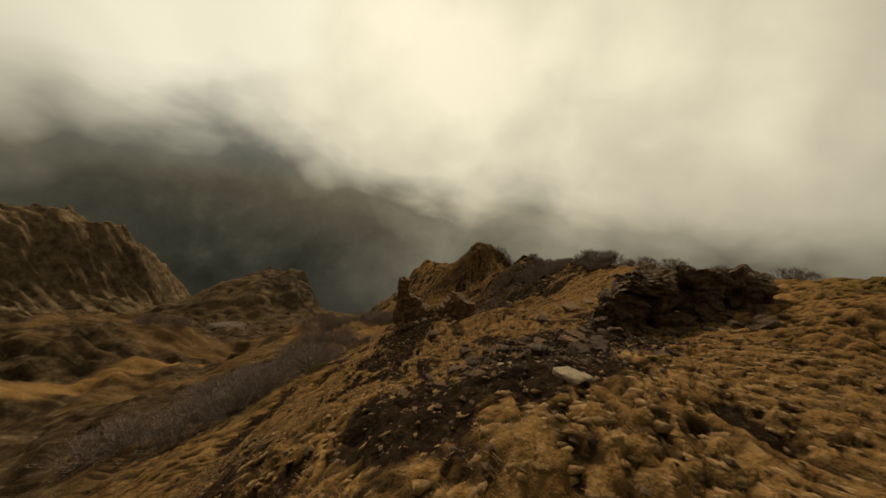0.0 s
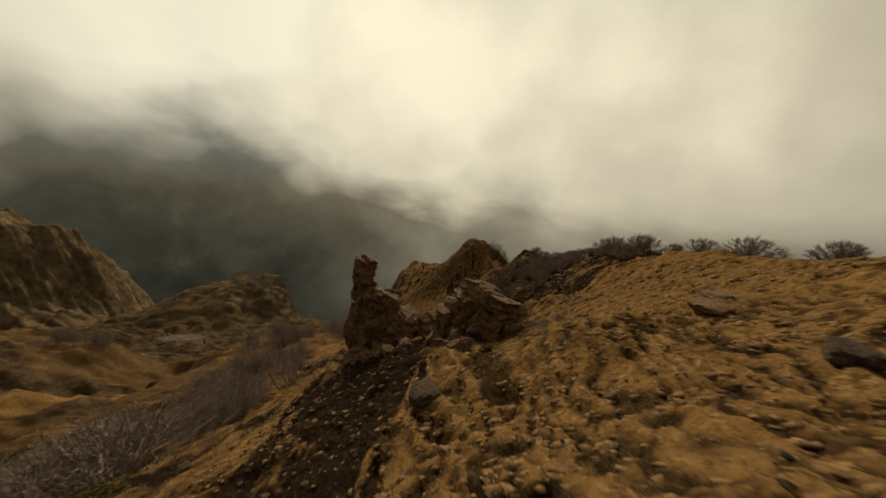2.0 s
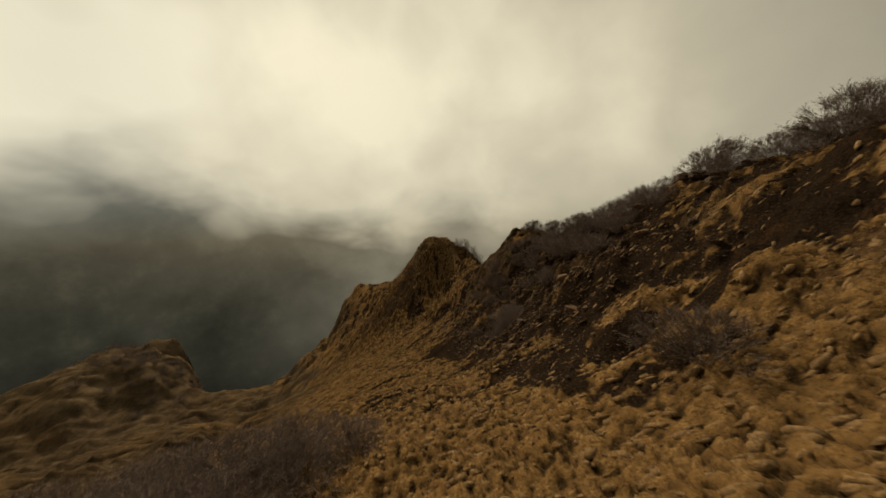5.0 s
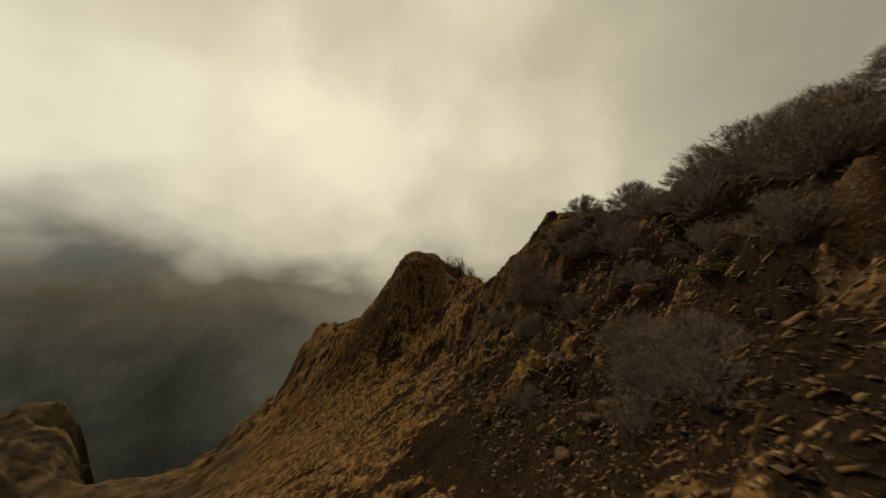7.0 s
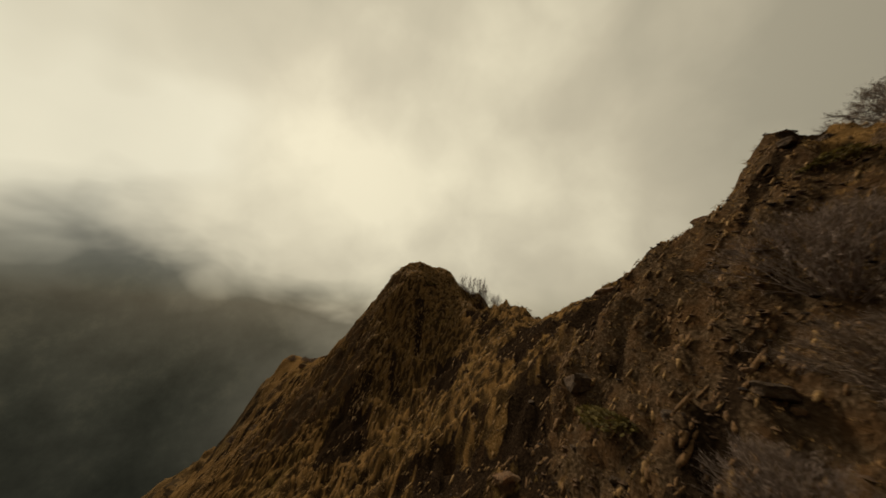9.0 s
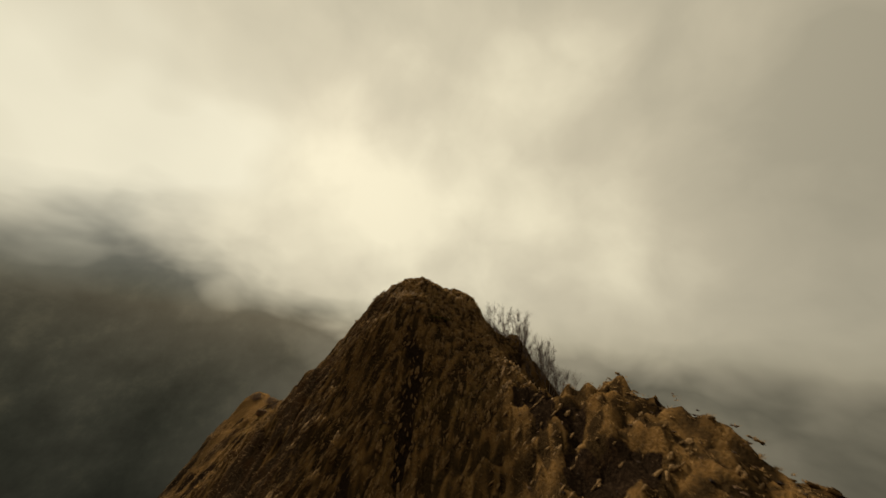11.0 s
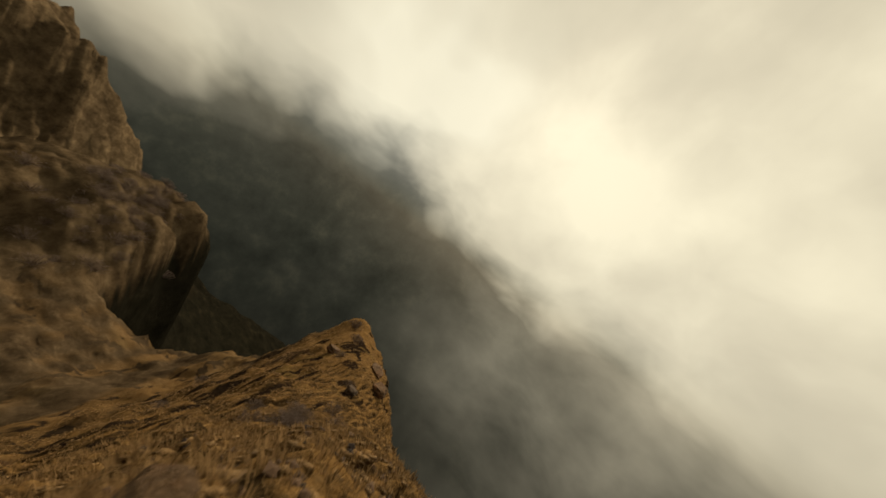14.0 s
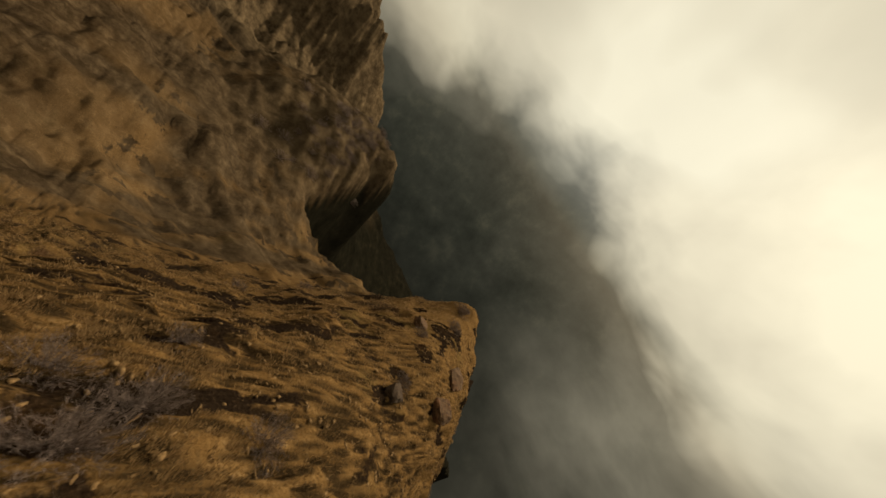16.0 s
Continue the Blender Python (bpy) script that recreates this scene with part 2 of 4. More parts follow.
MAT_GREEN = make_plain("dull_green_leaves", (0.042, 0.033, 0.008), (0.1, 0.074, 0.019), island=True, through_light=0.25)


# ---- the land ----
def lattice(ix, iy, seed):
    h = (ix.astype(np.int64) * 374761393 + iy.astype(np.int64) * 668265263 + seed * 974634777) & 0x7FFFFFFF
    h = ((h ^ (h >> 13)) * 1274126177) & 0x7FFFFFFF
    return ((h ^ (h >> 16)) & 0xFFFF) / 65535.0


def value_noise(x, y, seed):
    """Smooth noise from 0 to 1, one cell a unit."""
    ix, iy = np.floor(x), np.floor(y)
    u, v = x - ix, y - iy
    u, v = u * u * u * (u * (u * 6 - 15) + 10), v * v * v * (v * (v * 6 - 15) + 10)
    a, b = lattice(ix, iy, seed), lattice(ix + 1, iy, seed)
    c, d = lattice(ix, iy + 1, seed), lattice(ix + 1, iy + 1, seed)
    return (a * (1 - u) + b * u) * (1 - v) + (c * (1 - u) + d * u) * v


def fractal(x, y, seed, octaves=4, gain=0.5):
    """About -1 to 1."""
    total, amp, norm = 0, 1.0, 0.0
    for n in range(octaves):
        k = 2.03**n
        total = total + amp * (2 * value_noise(x * k + 17.3 * n, y * k - 9.1 * n, seed + n) - 1)
        norm, amp = norm + amp, amp * gain
    return total / norm * 1.6


def humps(x, y, seed):
    """Rounded tussocks, one a cell: 0 between them, 1 on top."""
    ix, iy = np.floor(x), np.floor(y)
    best = np.full(np.shape(x), 9.0)
    for dx in (-1, 0, 1):
        for dy in (-1, 0, 1):
            cx, cy = ix + dx, iy + dy
            px, py = cx + 0.1 + 0.8 * lattice(cx, cy, seed), cy + 0.1 + 0.8 * lattice(cx, cy, seed + 5)
            size = 0.36 + 0.34 * lattice(cx, cy, seed + 9)
            best = np.minimum(best, ((x - px) ** 2 + (y - py) ** 2) / size**2)
    return np.sqrt(np.clip(1 - best, 0, 1))


def step(a, b, x):
    """0 at a, 1 at b, smooth between; a may lie above b."""
    s = np.clip((x - a) / (b - a), 0, 1)
    return s * s * (3 - 2 * s)


# The lie of the land as its lines: crests, breaks of slope and stream beds, x y z
CREST = [(56, -40, 9), (46, -5, 3), (40, 25, -2.5), (37, 45, -5.8), (36, 64, -8.3), (35, 76, -10), (33, 90, -14), (31, 100, -15.6), (29.5, 109, -15.6),
         (27.5, 113.5, -19.4), (26, 118, -21.6), (25, 122, -22.7), (24, 130, -23.5), (23, 138, -22.6), (20, 145.5, -19), (16.8, 150.5, -16.5), (13.8, 153.2, -17)]
NORTH_RIB = [(13, 158, -19.5), (10, 168, -27), (4, 186, -35), (-6, 203, -39), (-16, 216, -41), (-25, 226, -52), (-31, 236, -76), (-36, 246, -112), (-40, 262, -150)]
FLANK = [(16, -20, 1), (11, 8, -3.2), (10, 25, -8.5), (13, 42, -15), (15.4, 54, -18.8), (16.5, 65, -20.5), (17, 75, -22), (17.5, 86, -26), (18.8, 98, -26.3),
         (19.5, 110, -27.5), (19, 121, -28), (17.5, 131, -29.5), (16.5, 138, -28.5), (15.5, 144.5, -20), (10.9, 148, -22.7), (10.9, 153.5, -21), (4.4, 156, -31.5)]
BROW = [(0, -20, -1.6), (0.5, 5, -3.7), (0, 16, -8.2), (0.5, 25, -10.8), (2, 36, -16), (4.5, 48, -20.5), (5, 62, -25), (7, 75, -27.5), (10, 88, -31),
        (12.5, 100, -31.5), (13, 115, -34), (11.6, 130, -36.4), (6, 143, -36)]
FOOT = [(-14, -20, -11), (-8, 17.7, -12.4), (-14, 40, -22), (-26, 68, -31.5), (-20, 90, -40), (-14, 110, -46), (-12, 130, -51), (-13, 152, -54), (-19, 174, -60),
        (-27, 202, -63), (-34, 222, -72)]
STREAM = [(-62, -40, -36), (-60, 30, -41), (-52, 70, -47), (-48, 100, -54), (-44, 130, -66), (-44, 160, -76), (-48, 190, -82), (-53, 212, -86), (-52, 226, -88), (-60, 238, -118),
          (-68, 256, -165), (-80, 310, -195)]
TERRACE = [(-160, 10, -42), (-112, 50, -41), (-97, 75, -44), (-96, 92, -53), (-80, 100, -54), (-72, 118, -62), (-70, 140, -72), (-66, 165, -80)]
HUMP = [(-190, 80, -60), (-140, 98, -57), (-115, 108, -56.5), (-97, 116, -60), (-88, 122, -68)]
WEST_RIDGE = [(-335, 150, -2), (-300, 187, -19), (-278, 203, -30), (-270, 236, -50), (-276, 276, -82), (-272, 292, -125)]
WEST_FOOT = [(-250, 150, -82), (-238, 200, -98), (-236, 245, -110), (-240, 290, -140)]
KNOLL = [(-220, 195, -103), (-178, 222, -84), (-150, 241, -72), (-124, 249, -75), (-122, 255, -95), (-124, 258, -125), (-122, 262, -165)]
HOLLOW = [(-230, 140, -92), (-160, 160, -88), (-125, 165, -81), (-95, 175, -82)]
SHOULDER = [(14.5, 153, -16.6), (17, 152.4, -16), (20.5, 152.4, -16.9), (22.8, 152.8, -17.8), (25.8, 153, -20), (28.8, 153, -22)]
BLUFF = [(27.2, 100, -18.4), (26.6, 106, -17.4), (26.3, 110, -17.4), (25.8, 112.3, -19.5)]
WEST_SIDE = [(-120, 186, -75), (-98, 198, -82), (-82, 201, -84.5)]
KNOLL_FOOT = [(-82, 203, -85.5), (-94, 214, -86), (-107, 229, -82), (-116, 240, -77)]
KNOLL_FACE = [(-103, 199, -77), (-110, 212, -74), (-118, 228, -73), (-117, 240, -76)]
KNOLL_TOP = [(-126, 208, -67), (-130, 222, -67), (-134, 233, -70)]
GORGE = [(-72, 214, -94), (-79, 219, -128), (-91, 231, -158), (-102, 246, -170), (-104, 280, -190)]
EAST_SIDE = [(90, -30, -14), (75, 30, -30), (68, 70, -38), (60, 110, -44), (52, 135, -44), (40, 152, -34), (32, 165, -38), (28, 190, -58), (15, 220, -70), (150, 60, -80), (130, 150, -95)]
LINES = [CREST, SHOULDER, BLUFF, NORTH_RIB, FLANK, BROW, FOOT, STREAM, TERRACE, HUMP, WEST_RIDGE, WEST_FOOT, KNOLL, HOLLOW, WEST_SIDE, KNOLL_FOOT, KNOLL_FACE, KNOLL_TOP, GORGE, EAST_SIDE]


def along(line, gap):
    """Places along a line, at most gap metres apart."""
    out = []
    for a, b in zip(line, line[1:]):
        n = max(1, int(math.hypot(b[0] - a[0], b[1] - a[1]) / gap))
        out += [tuple(p + (q - p) * k / n for p, q in zip(a, b)) for k in range(n)]
    return out + [line[-1]]


KNOTS = np.array([p for line in LINES for p in along(line, 9.0)])
SOFT = 2.2


def solve_land():
    d = np.hypot(KNOTS[:, None, 0] - KNOTS[None, :, 0], KNOTS[:, None, 1] - KNOTS[None, :, 1])
    k, n = -np.sqrt(d * d + SOFT * SOFT), len(KNOTS)
    flat = np.c_[np.ones(n), KNOTS[:, :2] / 100]
    a = np.block([[k - 0.35 * np.eye(n), flat], [flat.T, np.zeros((3, 3))]])
    return np.linalg.solve(a, np.r_[KNOTS[:, 2], 0, 0, 0])


WEIGHTS = solve_land()


def raw_land(x, y):
    x, y = np.atleast_1d(np.asarray(x, float)), np.atleast_1d(np.asarray(y, float))
    xc, yc = np.clip(x, -320, 240), np.clip(y, -120, 380)
    z = WEIGHTS[-3] + WEIGHTS[-2] * xc / 100 + WEIGHTS[-1] * yc / 100
    for (kx, ky, _), w in zip(KNOTS, WEIGHTS):
        z = z - w * np.sqrt((xc - kx) ** 2 + (yc - ky) ** 2 + SOFT * SOFT)
    # the bank on which the rock outcrop stands
    s = np.clip((9 * (x + 5) - 6.8 * (y - 29.3)) / 127.2, 0, 1)
    z = z + (2.1 - 1.0 * s) * np.exp(-(((x + 5 - 9 * s) ** 2 + (y - 29.3 + 6.8 * s) ** 2) / 9.0))
    # the east side falls away below the saddle
    z = z - 9 * step(24.5, 31, x) * step(116, 128, y) * step(152, 146, y)
    r = np.hypot(x + 20, y - 120)
    far = -190 - 0.72 * (r - 250) + 45 * fractal(x / 220, y / 220, 71, 5) * step(220, 600, r)
    return z + (far - z) * step(250, 540, r) + np.minimum(0, -0.7 * (r - 160)) * step(-110, -40, x) * step(150, 240, r)


FIELD_X, FIELD_Y = np.arange(-420.0, 320.0, 1.25), np.arange(-160.0, 460.0, 1.25)
FIELD = np.stack([raw_land(FIELD_X, np.full(len(FIELD_X), v)) for v in FIELD_Y])


def broad(x, y):
    """The height of the land without its small forms."""
    x, y = np.atleast_1d(np.asarray(x, float)), np.atleast_1d(np.asarray(y, float))
    u, v = np.clip((x + 420) / 1.25, 0, len(FIELD_X) - 1.001), np.clip((y + 160) / 1.25, 0, len(FIELD_Y) - 1.001)
    i, j = u.astype(int), v.astype(int)
    u, v = u - i, v - j
    z = (FIELD[j, i] * (1 - u) + FIELD[j, i + 1] * u) * (1 - v) + (FIELD[j + 1, i] * (1 - u) + FIELD[j + 1, i + 1] * u) * v
    out = (x < -418) | (x > 316) | (y < -158) | (y > 456)
    z[out] = raw_land(x[out], y[out])
    return z


def height(x, y):
    x, y = np.atleast_1d(np.asarray(x, float)), np.atleast_1d(np.asarray(y, float))
    z = broad(x, y)
    gx, gy = (broad(x + 1.5, y) - z) / 1.5, (broad(x, y + 1.5) - z) / 1.5
    steep = np.hypot(gx, gy)
    r = np.hypot(x + 20, y - 120)
    near = 1 - step(180, 400, r)
    craggy = step(0.55, 1.1, steep) * near * (1 - step(15, 19, x) * step(118, 127, y) * step(150, 144, y))
    z = z + near * (0.9 * fractal(x / 14, y / 14, 3, 4) + 0.35 * fractal(x / 3.2, y / 3.2, 11, 3))
    z = z + craggy * (1.7 * np.abs(fractal(x / 5 + 0.12 * y, y / 9, 23, 4)) - 0.5 + 0.7 * np.abs(fractal(x / 1.6, y / 1.6, 27, 3)))
    west = step(-12, -45, x) * (1 - step(320, 450, r)) * (1 + 0.8 * step(-190, -230, x))
    z = z + west * (5.0 * (np.abs(fractal(x / 38, y / 38, 87, 4)) - 0.35) + 1.6 * fractal(x / 11, y / 11, 89, 3) + 1.5 * np.abs(fractal(x / 6, y / 6, 131, 3)) - 0.5 + 0.7 * np.abs(fractal(x / 3.1, y / 3.1, 137, 3)))
    z = z + west * step(0.8, 1.6, steep) * (5 * np.abs(fractal(x / 10, y / 10, 133, 3)) - 2)
    z = z + (1 - near) * 9 * fractal(x / 60, y / 60, 31, 4)
    crag = step(55, 64, y + 0.4 * np.clip(x - 22, 0, 12)) * step(116, 108, y) * step(11, 15, x)
    z = z + crag * (1.5 * np.abs(fractal(x / 5.5, y / 5.5, 121, 4)) - 0.55)
    broken = step(66, 78, y) * step(160, 152, y) * step(6, 12, x) * (0.3 + 0.7 * step(-0.4, 0.3, fractal(x / 6, y / 6, 103, 3)))
    z = z + broken * step(150, 135, y) * (0.5 * humps(x / 1.1, y / 1.0, 101) + 0.3 * np.abs(fractal(x / 0.9, y / 0.9, 107, 3)) - 0.25)
    z = z + face_at(x, y) * (1.1 * np.abs(fractal(x / 2.2, y / 3.0, 153, 4)) - 0.3)
    z = z + 0.35 * np.exp(-(((x - 1.3) / 0.9) ** 2 + ((y - 3.1) / 0.6) ** 2))
    z = z - 7 * step(21.5, 26, x) * step(134, 140, y) * step(153, 147, y)
    uneven = 0.65 + 0.35 * step(-0.45, 0.35, fractal(x / 3.7, y / 3.7, 141, 3))
    lump = uneven * lumps(x, y)
    close = 1 - step(25, 70, np.hypot(x - 10, np.clip(y - 160, 0, None) + np.clip(-y, 0, None)))
    turf = 1 - step(0.4, 0.8, bare_at(x, y))
    z = z + close * turf * ((0.33 + 0.11 * step(24, 40, y)) * lump + 0.06 * fractal(x / 0.45, y / 0.45, 59, 2)) + close * (1 - turf) * (0.16 * fractal(x / 0.6, y / 0.6, 53, 3) + 0.12 * humps(x / 0.5, y / 0.45, 109))
    return z


def lumps(x, y):
    """The tussocks of the turf, in two sizes."""
    bx, by = x + 0.45 * fractal(x / 1.3, y / 1.3, 41, 3), y + 0.45 * fractal(x / 1.3, y / 1.3, 43, 3)
    long = 1 - 0.15 * step(8, 0, x) * step(40, 28, y)
    fine = 0.62 + 0.38 * step(14, 34, y)
    return np.maximum(humps(bx / (0.62 * fine), long * by / (0.6 * fine), 47), 0.75 * humps(bx / (0.34 * fine) + 7, long * by / (0.36 * fine), 57))


def bare_at(x, y):
    """Where dark grit shows instead of grass, 0 to 1."""
    def blot(cx, cy, rx, ry):
        return np.exp(-(((x - cx) / rx) ** 2 + ((y - cy) / ry) ** 2))

    b = 1.2 * blot(2.3, 5.9, 2.7, 1.7) - 1.4 * blot(1.2, 2.9, 1.2, 0.75) + 0.85 * blot(-0.8, 5.2, 0.8, 2.0) + 0.8 * blot(2.8, 2.8, 0.5, 0.45) + 0.8 * blot(4.8, 4.0, 0.7, 0.6) - 0.6 * blot(6.8, 5.6, 1.8, 1.2) + 0.75 * blot(2.7, 15.5, 0.8, 1.4) + 0.9 * blot(-3, 25.2, 3, 2.2) + blot(-2.8, 22.5, 1.9, 4.5) + 0.35 * blot(-5, 12, 3, 5) + 1.1 * blot(3.8, 9.4, 2.9, 2.1) + 0.95 * blot(5.4, 13.4, 2.8, 1.3) + 0.95 * blot(7.2, 11.2, 3.0, 2.0) + 0.7 * blot(12, 18, 5, 3) 
    streak = step(34, 22, y) * step(3.5, 0.5, x) * step(-14, -4, y) * step(-0.05, 0.25, fractal(x / 0.55 + 0.06 * y, y / 3.5, 63, 3))
    rubble = step(40, 33, x) * step(56, 63, y + 0.4 * np.clip(x - 22, 0, 12)) * step(107, 98, y) * step(6.5, 10.5, x + 0.07 * (y - 76)) * (0.4 + 0.45 * step(66, 82, y) + 0.35 * step(-0.3, 0.25, fractal(x / 1.9, y / 1.9, 65, 4)))
    rubble = np.maximum(rubble, step(106, 116, y) * step(150, 138, y) * step(0, 8, x) * step(34, 28, x) * step(0.1, 0.5, fractal(x / 2.2, y / 4, 69, 4)))
    rows = step(34, 28, x) * step(62, 74, y) * step(142, 130, y) * step(-12, 0, x) * step(0.05, 0.4, fractal(x / 5, y / 1.1 + 0.04 * x, 73, 4))
    peak = step(140, 145, y) * step(158, 154, y) * step(11, 14.5, x) * (0.4 + 0.4 * step(-0.3, 0.3, fractal(x / 1.5, y / 1.5, 75, 4)))
    scrub = step(156, 163, y) * step(14, 9, x) * step(-0.1, 0.35, fractal(x / 1.6 + 0.06 * y, y / 4, 67, 5))
    b = np.maximum(b, 0) + (0.8 - 0.45 * step(108, 118, y)) * rows + 0.25 * peak + 0.62 * scrub + 0.5 * streak + 0.85 * rubble
    return np.clip(b + 0.5 * fractal(x / 4.5, y / 4.5, 61, 4) * step(0.1, 0.6, b + 0.25), 0, 1)


def face_at(x, y):
    """The bare rock face on the west side of the peak, 0 to 1."""
    return np.exp(-(((y - 147.5 + 0.3 * (x - 4)) / 4.2) ** 2)) * step(11.5, 8, x) * step(-7, -2, x) * step(-0.7, -0.1, fractal(x / 3, y / 3, 151, 3))


def spaced(stops):
    """Ever more places along an axis: (end, step) after a start."""
    out = [stops[0]]
    for end, gap in stops[1:]:
        n = max(1, round((end - out[-1]) / gap))
        out += list(out[-1] + (end - out[-1]) * (k + 1) / n for k in range(n))
    return np.array(out)

TRACK = [(-130, 30), (-95, 42), (-80, 47.5), (-68, 54), (-60, 62), (-52, 72), (-44, 73), (-34, 66), (-26, 56)]  # a strip of pale grass across the hollow


def make_land():
    xs = spaced([-4600, (-1500, 260), (-600, 75), (-340, 16), (-140, 4), (-60, 2.4), (-20, 1.1), (-6, 0.4), (9, 0.1), (24, 0.2), (36, 0.42), (60, 1.2), (140, 4), (240, 10), (600, 46), (1500, 150), (4600, 300)])
    ys = spaced([-4600, (-1200, 340), (-200, 70), (-40, 10), (-2, 1.0), (18, 0.095), (34, 0.13), (66, 0.2), (140, 0.4), (164, 0.2), (236, 0.9), (320, 3.5), (600, 14), (1500, 60), (4600, 200)])
    gx, gy = np.meshgrid(xs, ys)
    x, y = gx.ravel(), gy.ravel()
    z = np.concatenate([height(a, b) for a, b in zip(np.array_split(x, 12), np.array_split(y, 12))])
    w, h = len(xs), len(ys)
    i = (np.arange(h - 1)[:, None] * w + np.arange(w - 1)[None, :]).ravel()
    faces = np.c_[i, i + 1, i + w + 1, i + w]
    me = bpy.data.meshes.new("ground")
    me.vertices.add(len(x))
    me.vertices.foreach_set("co", np.c_[x, y, z].ravel())
    me.loops.add(faces.size)
    me.loops.foreach_set("vertex_index", faces.ravel().astype(np.int32))
    me.polygons.add(len(faces))
    me.polygons.foreach_set("loop_start", np.arange(0, faces.size, 4, dtype=np.int32))
    me.polygons.foreach_set("use_smooth", np.ones(len(faces), dtype=bool))
    me.update(calc_edges=True)
    zz = broad(x, y)
    slope = np.hypot(broad(x + 1, y) - zz, broad(x, y + 1) - zz)
    r = np.hypot(x + 20, y - 120)
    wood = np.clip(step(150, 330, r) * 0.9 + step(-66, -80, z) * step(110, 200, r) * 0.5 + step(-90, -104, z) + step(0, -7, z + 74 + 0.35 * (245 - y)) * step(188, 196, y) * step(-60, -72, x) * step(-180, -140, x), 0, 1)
    stony = np.clip(face_at(x, y) + step(0.45, 1.2, slope) * (0.75 - 0.5 * step(112, 125, y)) + 0.35 * fractal(x / 7, y / 7, 81, 3) - 0.05, 0, 1)
    knoll = step(1.25, 0.85, np.hypot((x + 128) / 52, (y - 222) / 40)) * step(-7, -1, z + 74 + 0.35 * (245 - np.clip(y, 206, 250)))
    wood = wood * (1 - knoll)
    side = np.hypot((x + 290) / 110, (y - 210) / 130)
    wood = wood * step(0.8, 1.2, side)
    heath = np.clip(step(-8, -30, x) * 0.95 + step(36, 50, x) * 0.85 + step(1.2, 0.8, side), 0, 1) * (1 - 0.35 * step(0.2, 0.6, fractal(x / 45, y / 16, 83, 3)))
    heath = heath * (1 - 0.7 * step(140, 170, y) * step(-100, -70, x) * step(-0.35, 0.2, fractal(x / 9 + 0.05 * y, y / 30, 171, 4)))
    for (ax, ay), (bx, by) in zip(TRACK, TRACK[1:]):
        s = np.clip(((x - ax) * (bx - ax) + (y - ay) * (by - ay)) / ((bx - ax) ** 2 + (by - ay) ** 2), 0, 1)
        off = np.hypot(x - ax - s * (bx - ax), y - ay - s * (by - ay)) + 0.8 * fractal(x / 5, y / 5, 93, 3)
        heath = heath * step(2.4, 4.2, off)
    # hollows between tussocks, where painted shade joins the soil's own colour
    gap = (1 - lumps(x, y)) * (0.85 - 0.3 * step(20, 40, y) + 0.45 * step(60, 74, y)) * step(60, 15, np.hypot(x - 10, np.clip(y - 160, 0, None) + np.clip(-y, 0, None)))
    # haze put into the colour: west ridge, rocky knoll, north-west slopes
    haze_pale = np.clip(step(1.25, 0.85, side) + 0.5 * knoll + 0.35 * step(140, 170, y) * step(-24, -45, x) * (1 - wood), 0, 1) * (0.7 + 0.3 * step(-0.3, 0.3, fractal(x / 20, y / 20, 161, 3)))
    for name, values in (("gap", gap), ("haze_pale", haze_pale), ("heath", heath), ("bare", bare_at(x, y)), ("stony", stony), ("wood", wood)):
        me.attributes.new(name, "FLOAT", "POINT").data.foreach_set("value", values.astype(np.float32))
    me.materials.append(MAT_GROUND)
    return tagged(new("ground", me), "steep mountain side of dry straw-coloured tussock grass and dark rock", "ground", kind="structure")


ground = make_land()


# ---- making things ----
def part(name, mesh, mat, parent=None, label=""):
    """Links a mesh as one object, under a thing or a part."""
    if isinstance(mesh, bmesh.types.BMesh):
        me = bpy.data.meshes.new(name)
        mesh.to_mesh(me)
        mesh.free()
        mesh = me
    if mat is not None and not mesh.materials:
        mesh.materials.append(mat)
    ob = new(name, mesh)
    ob.parent = parent
    if label:
        ob["label"] = label
    return ob


def mesh_of(name, verts, faces, smooth=False):
    """A mesh from arrays; all faces have the same number of corners."""
    verts, faces = np.asarray(verts, float), np.asarray(faces, np.int32)
    me = bpy.data.meshes.new(name)
    me.vertices.add(len(verts))
    me.vertices.foreach_set("co", verts.ravel())
    me.loops.add(faces.size)
    me.loops.foreach_set("vertex_index", faces.ravel())
    me.polygons.add(len(faces))
    me.polygons.foreach_set("loop_start", np.arange(0, faces.size, faces.shape[1], dtype=np.int32))
    me.polygons.foreach_set("use_smooth", np.full(len(faces), smooth, dtype=bool))
    me.update(calc_edges=True)
    return me


def at_ground(x, y, sink=0.0):
    return float(height(x, y)[0]) - sink


# ---- rocks ----
BALLS = {}


def ball(detail):
    """Corners and triangles of a ball of radius 1."""
    if detail not in BALLS:
        bm = bmesh.new()
        bmesh.ops.create_icosphere(bm, subdivisions=detail, radius=1.0)
        BALLS[detail] = np.array([v.co[:] for v in bm.verts]), np.array([[v.index for v in f.verts] for f in bm.faces])
        bm.free()
    return BALLS[detail]


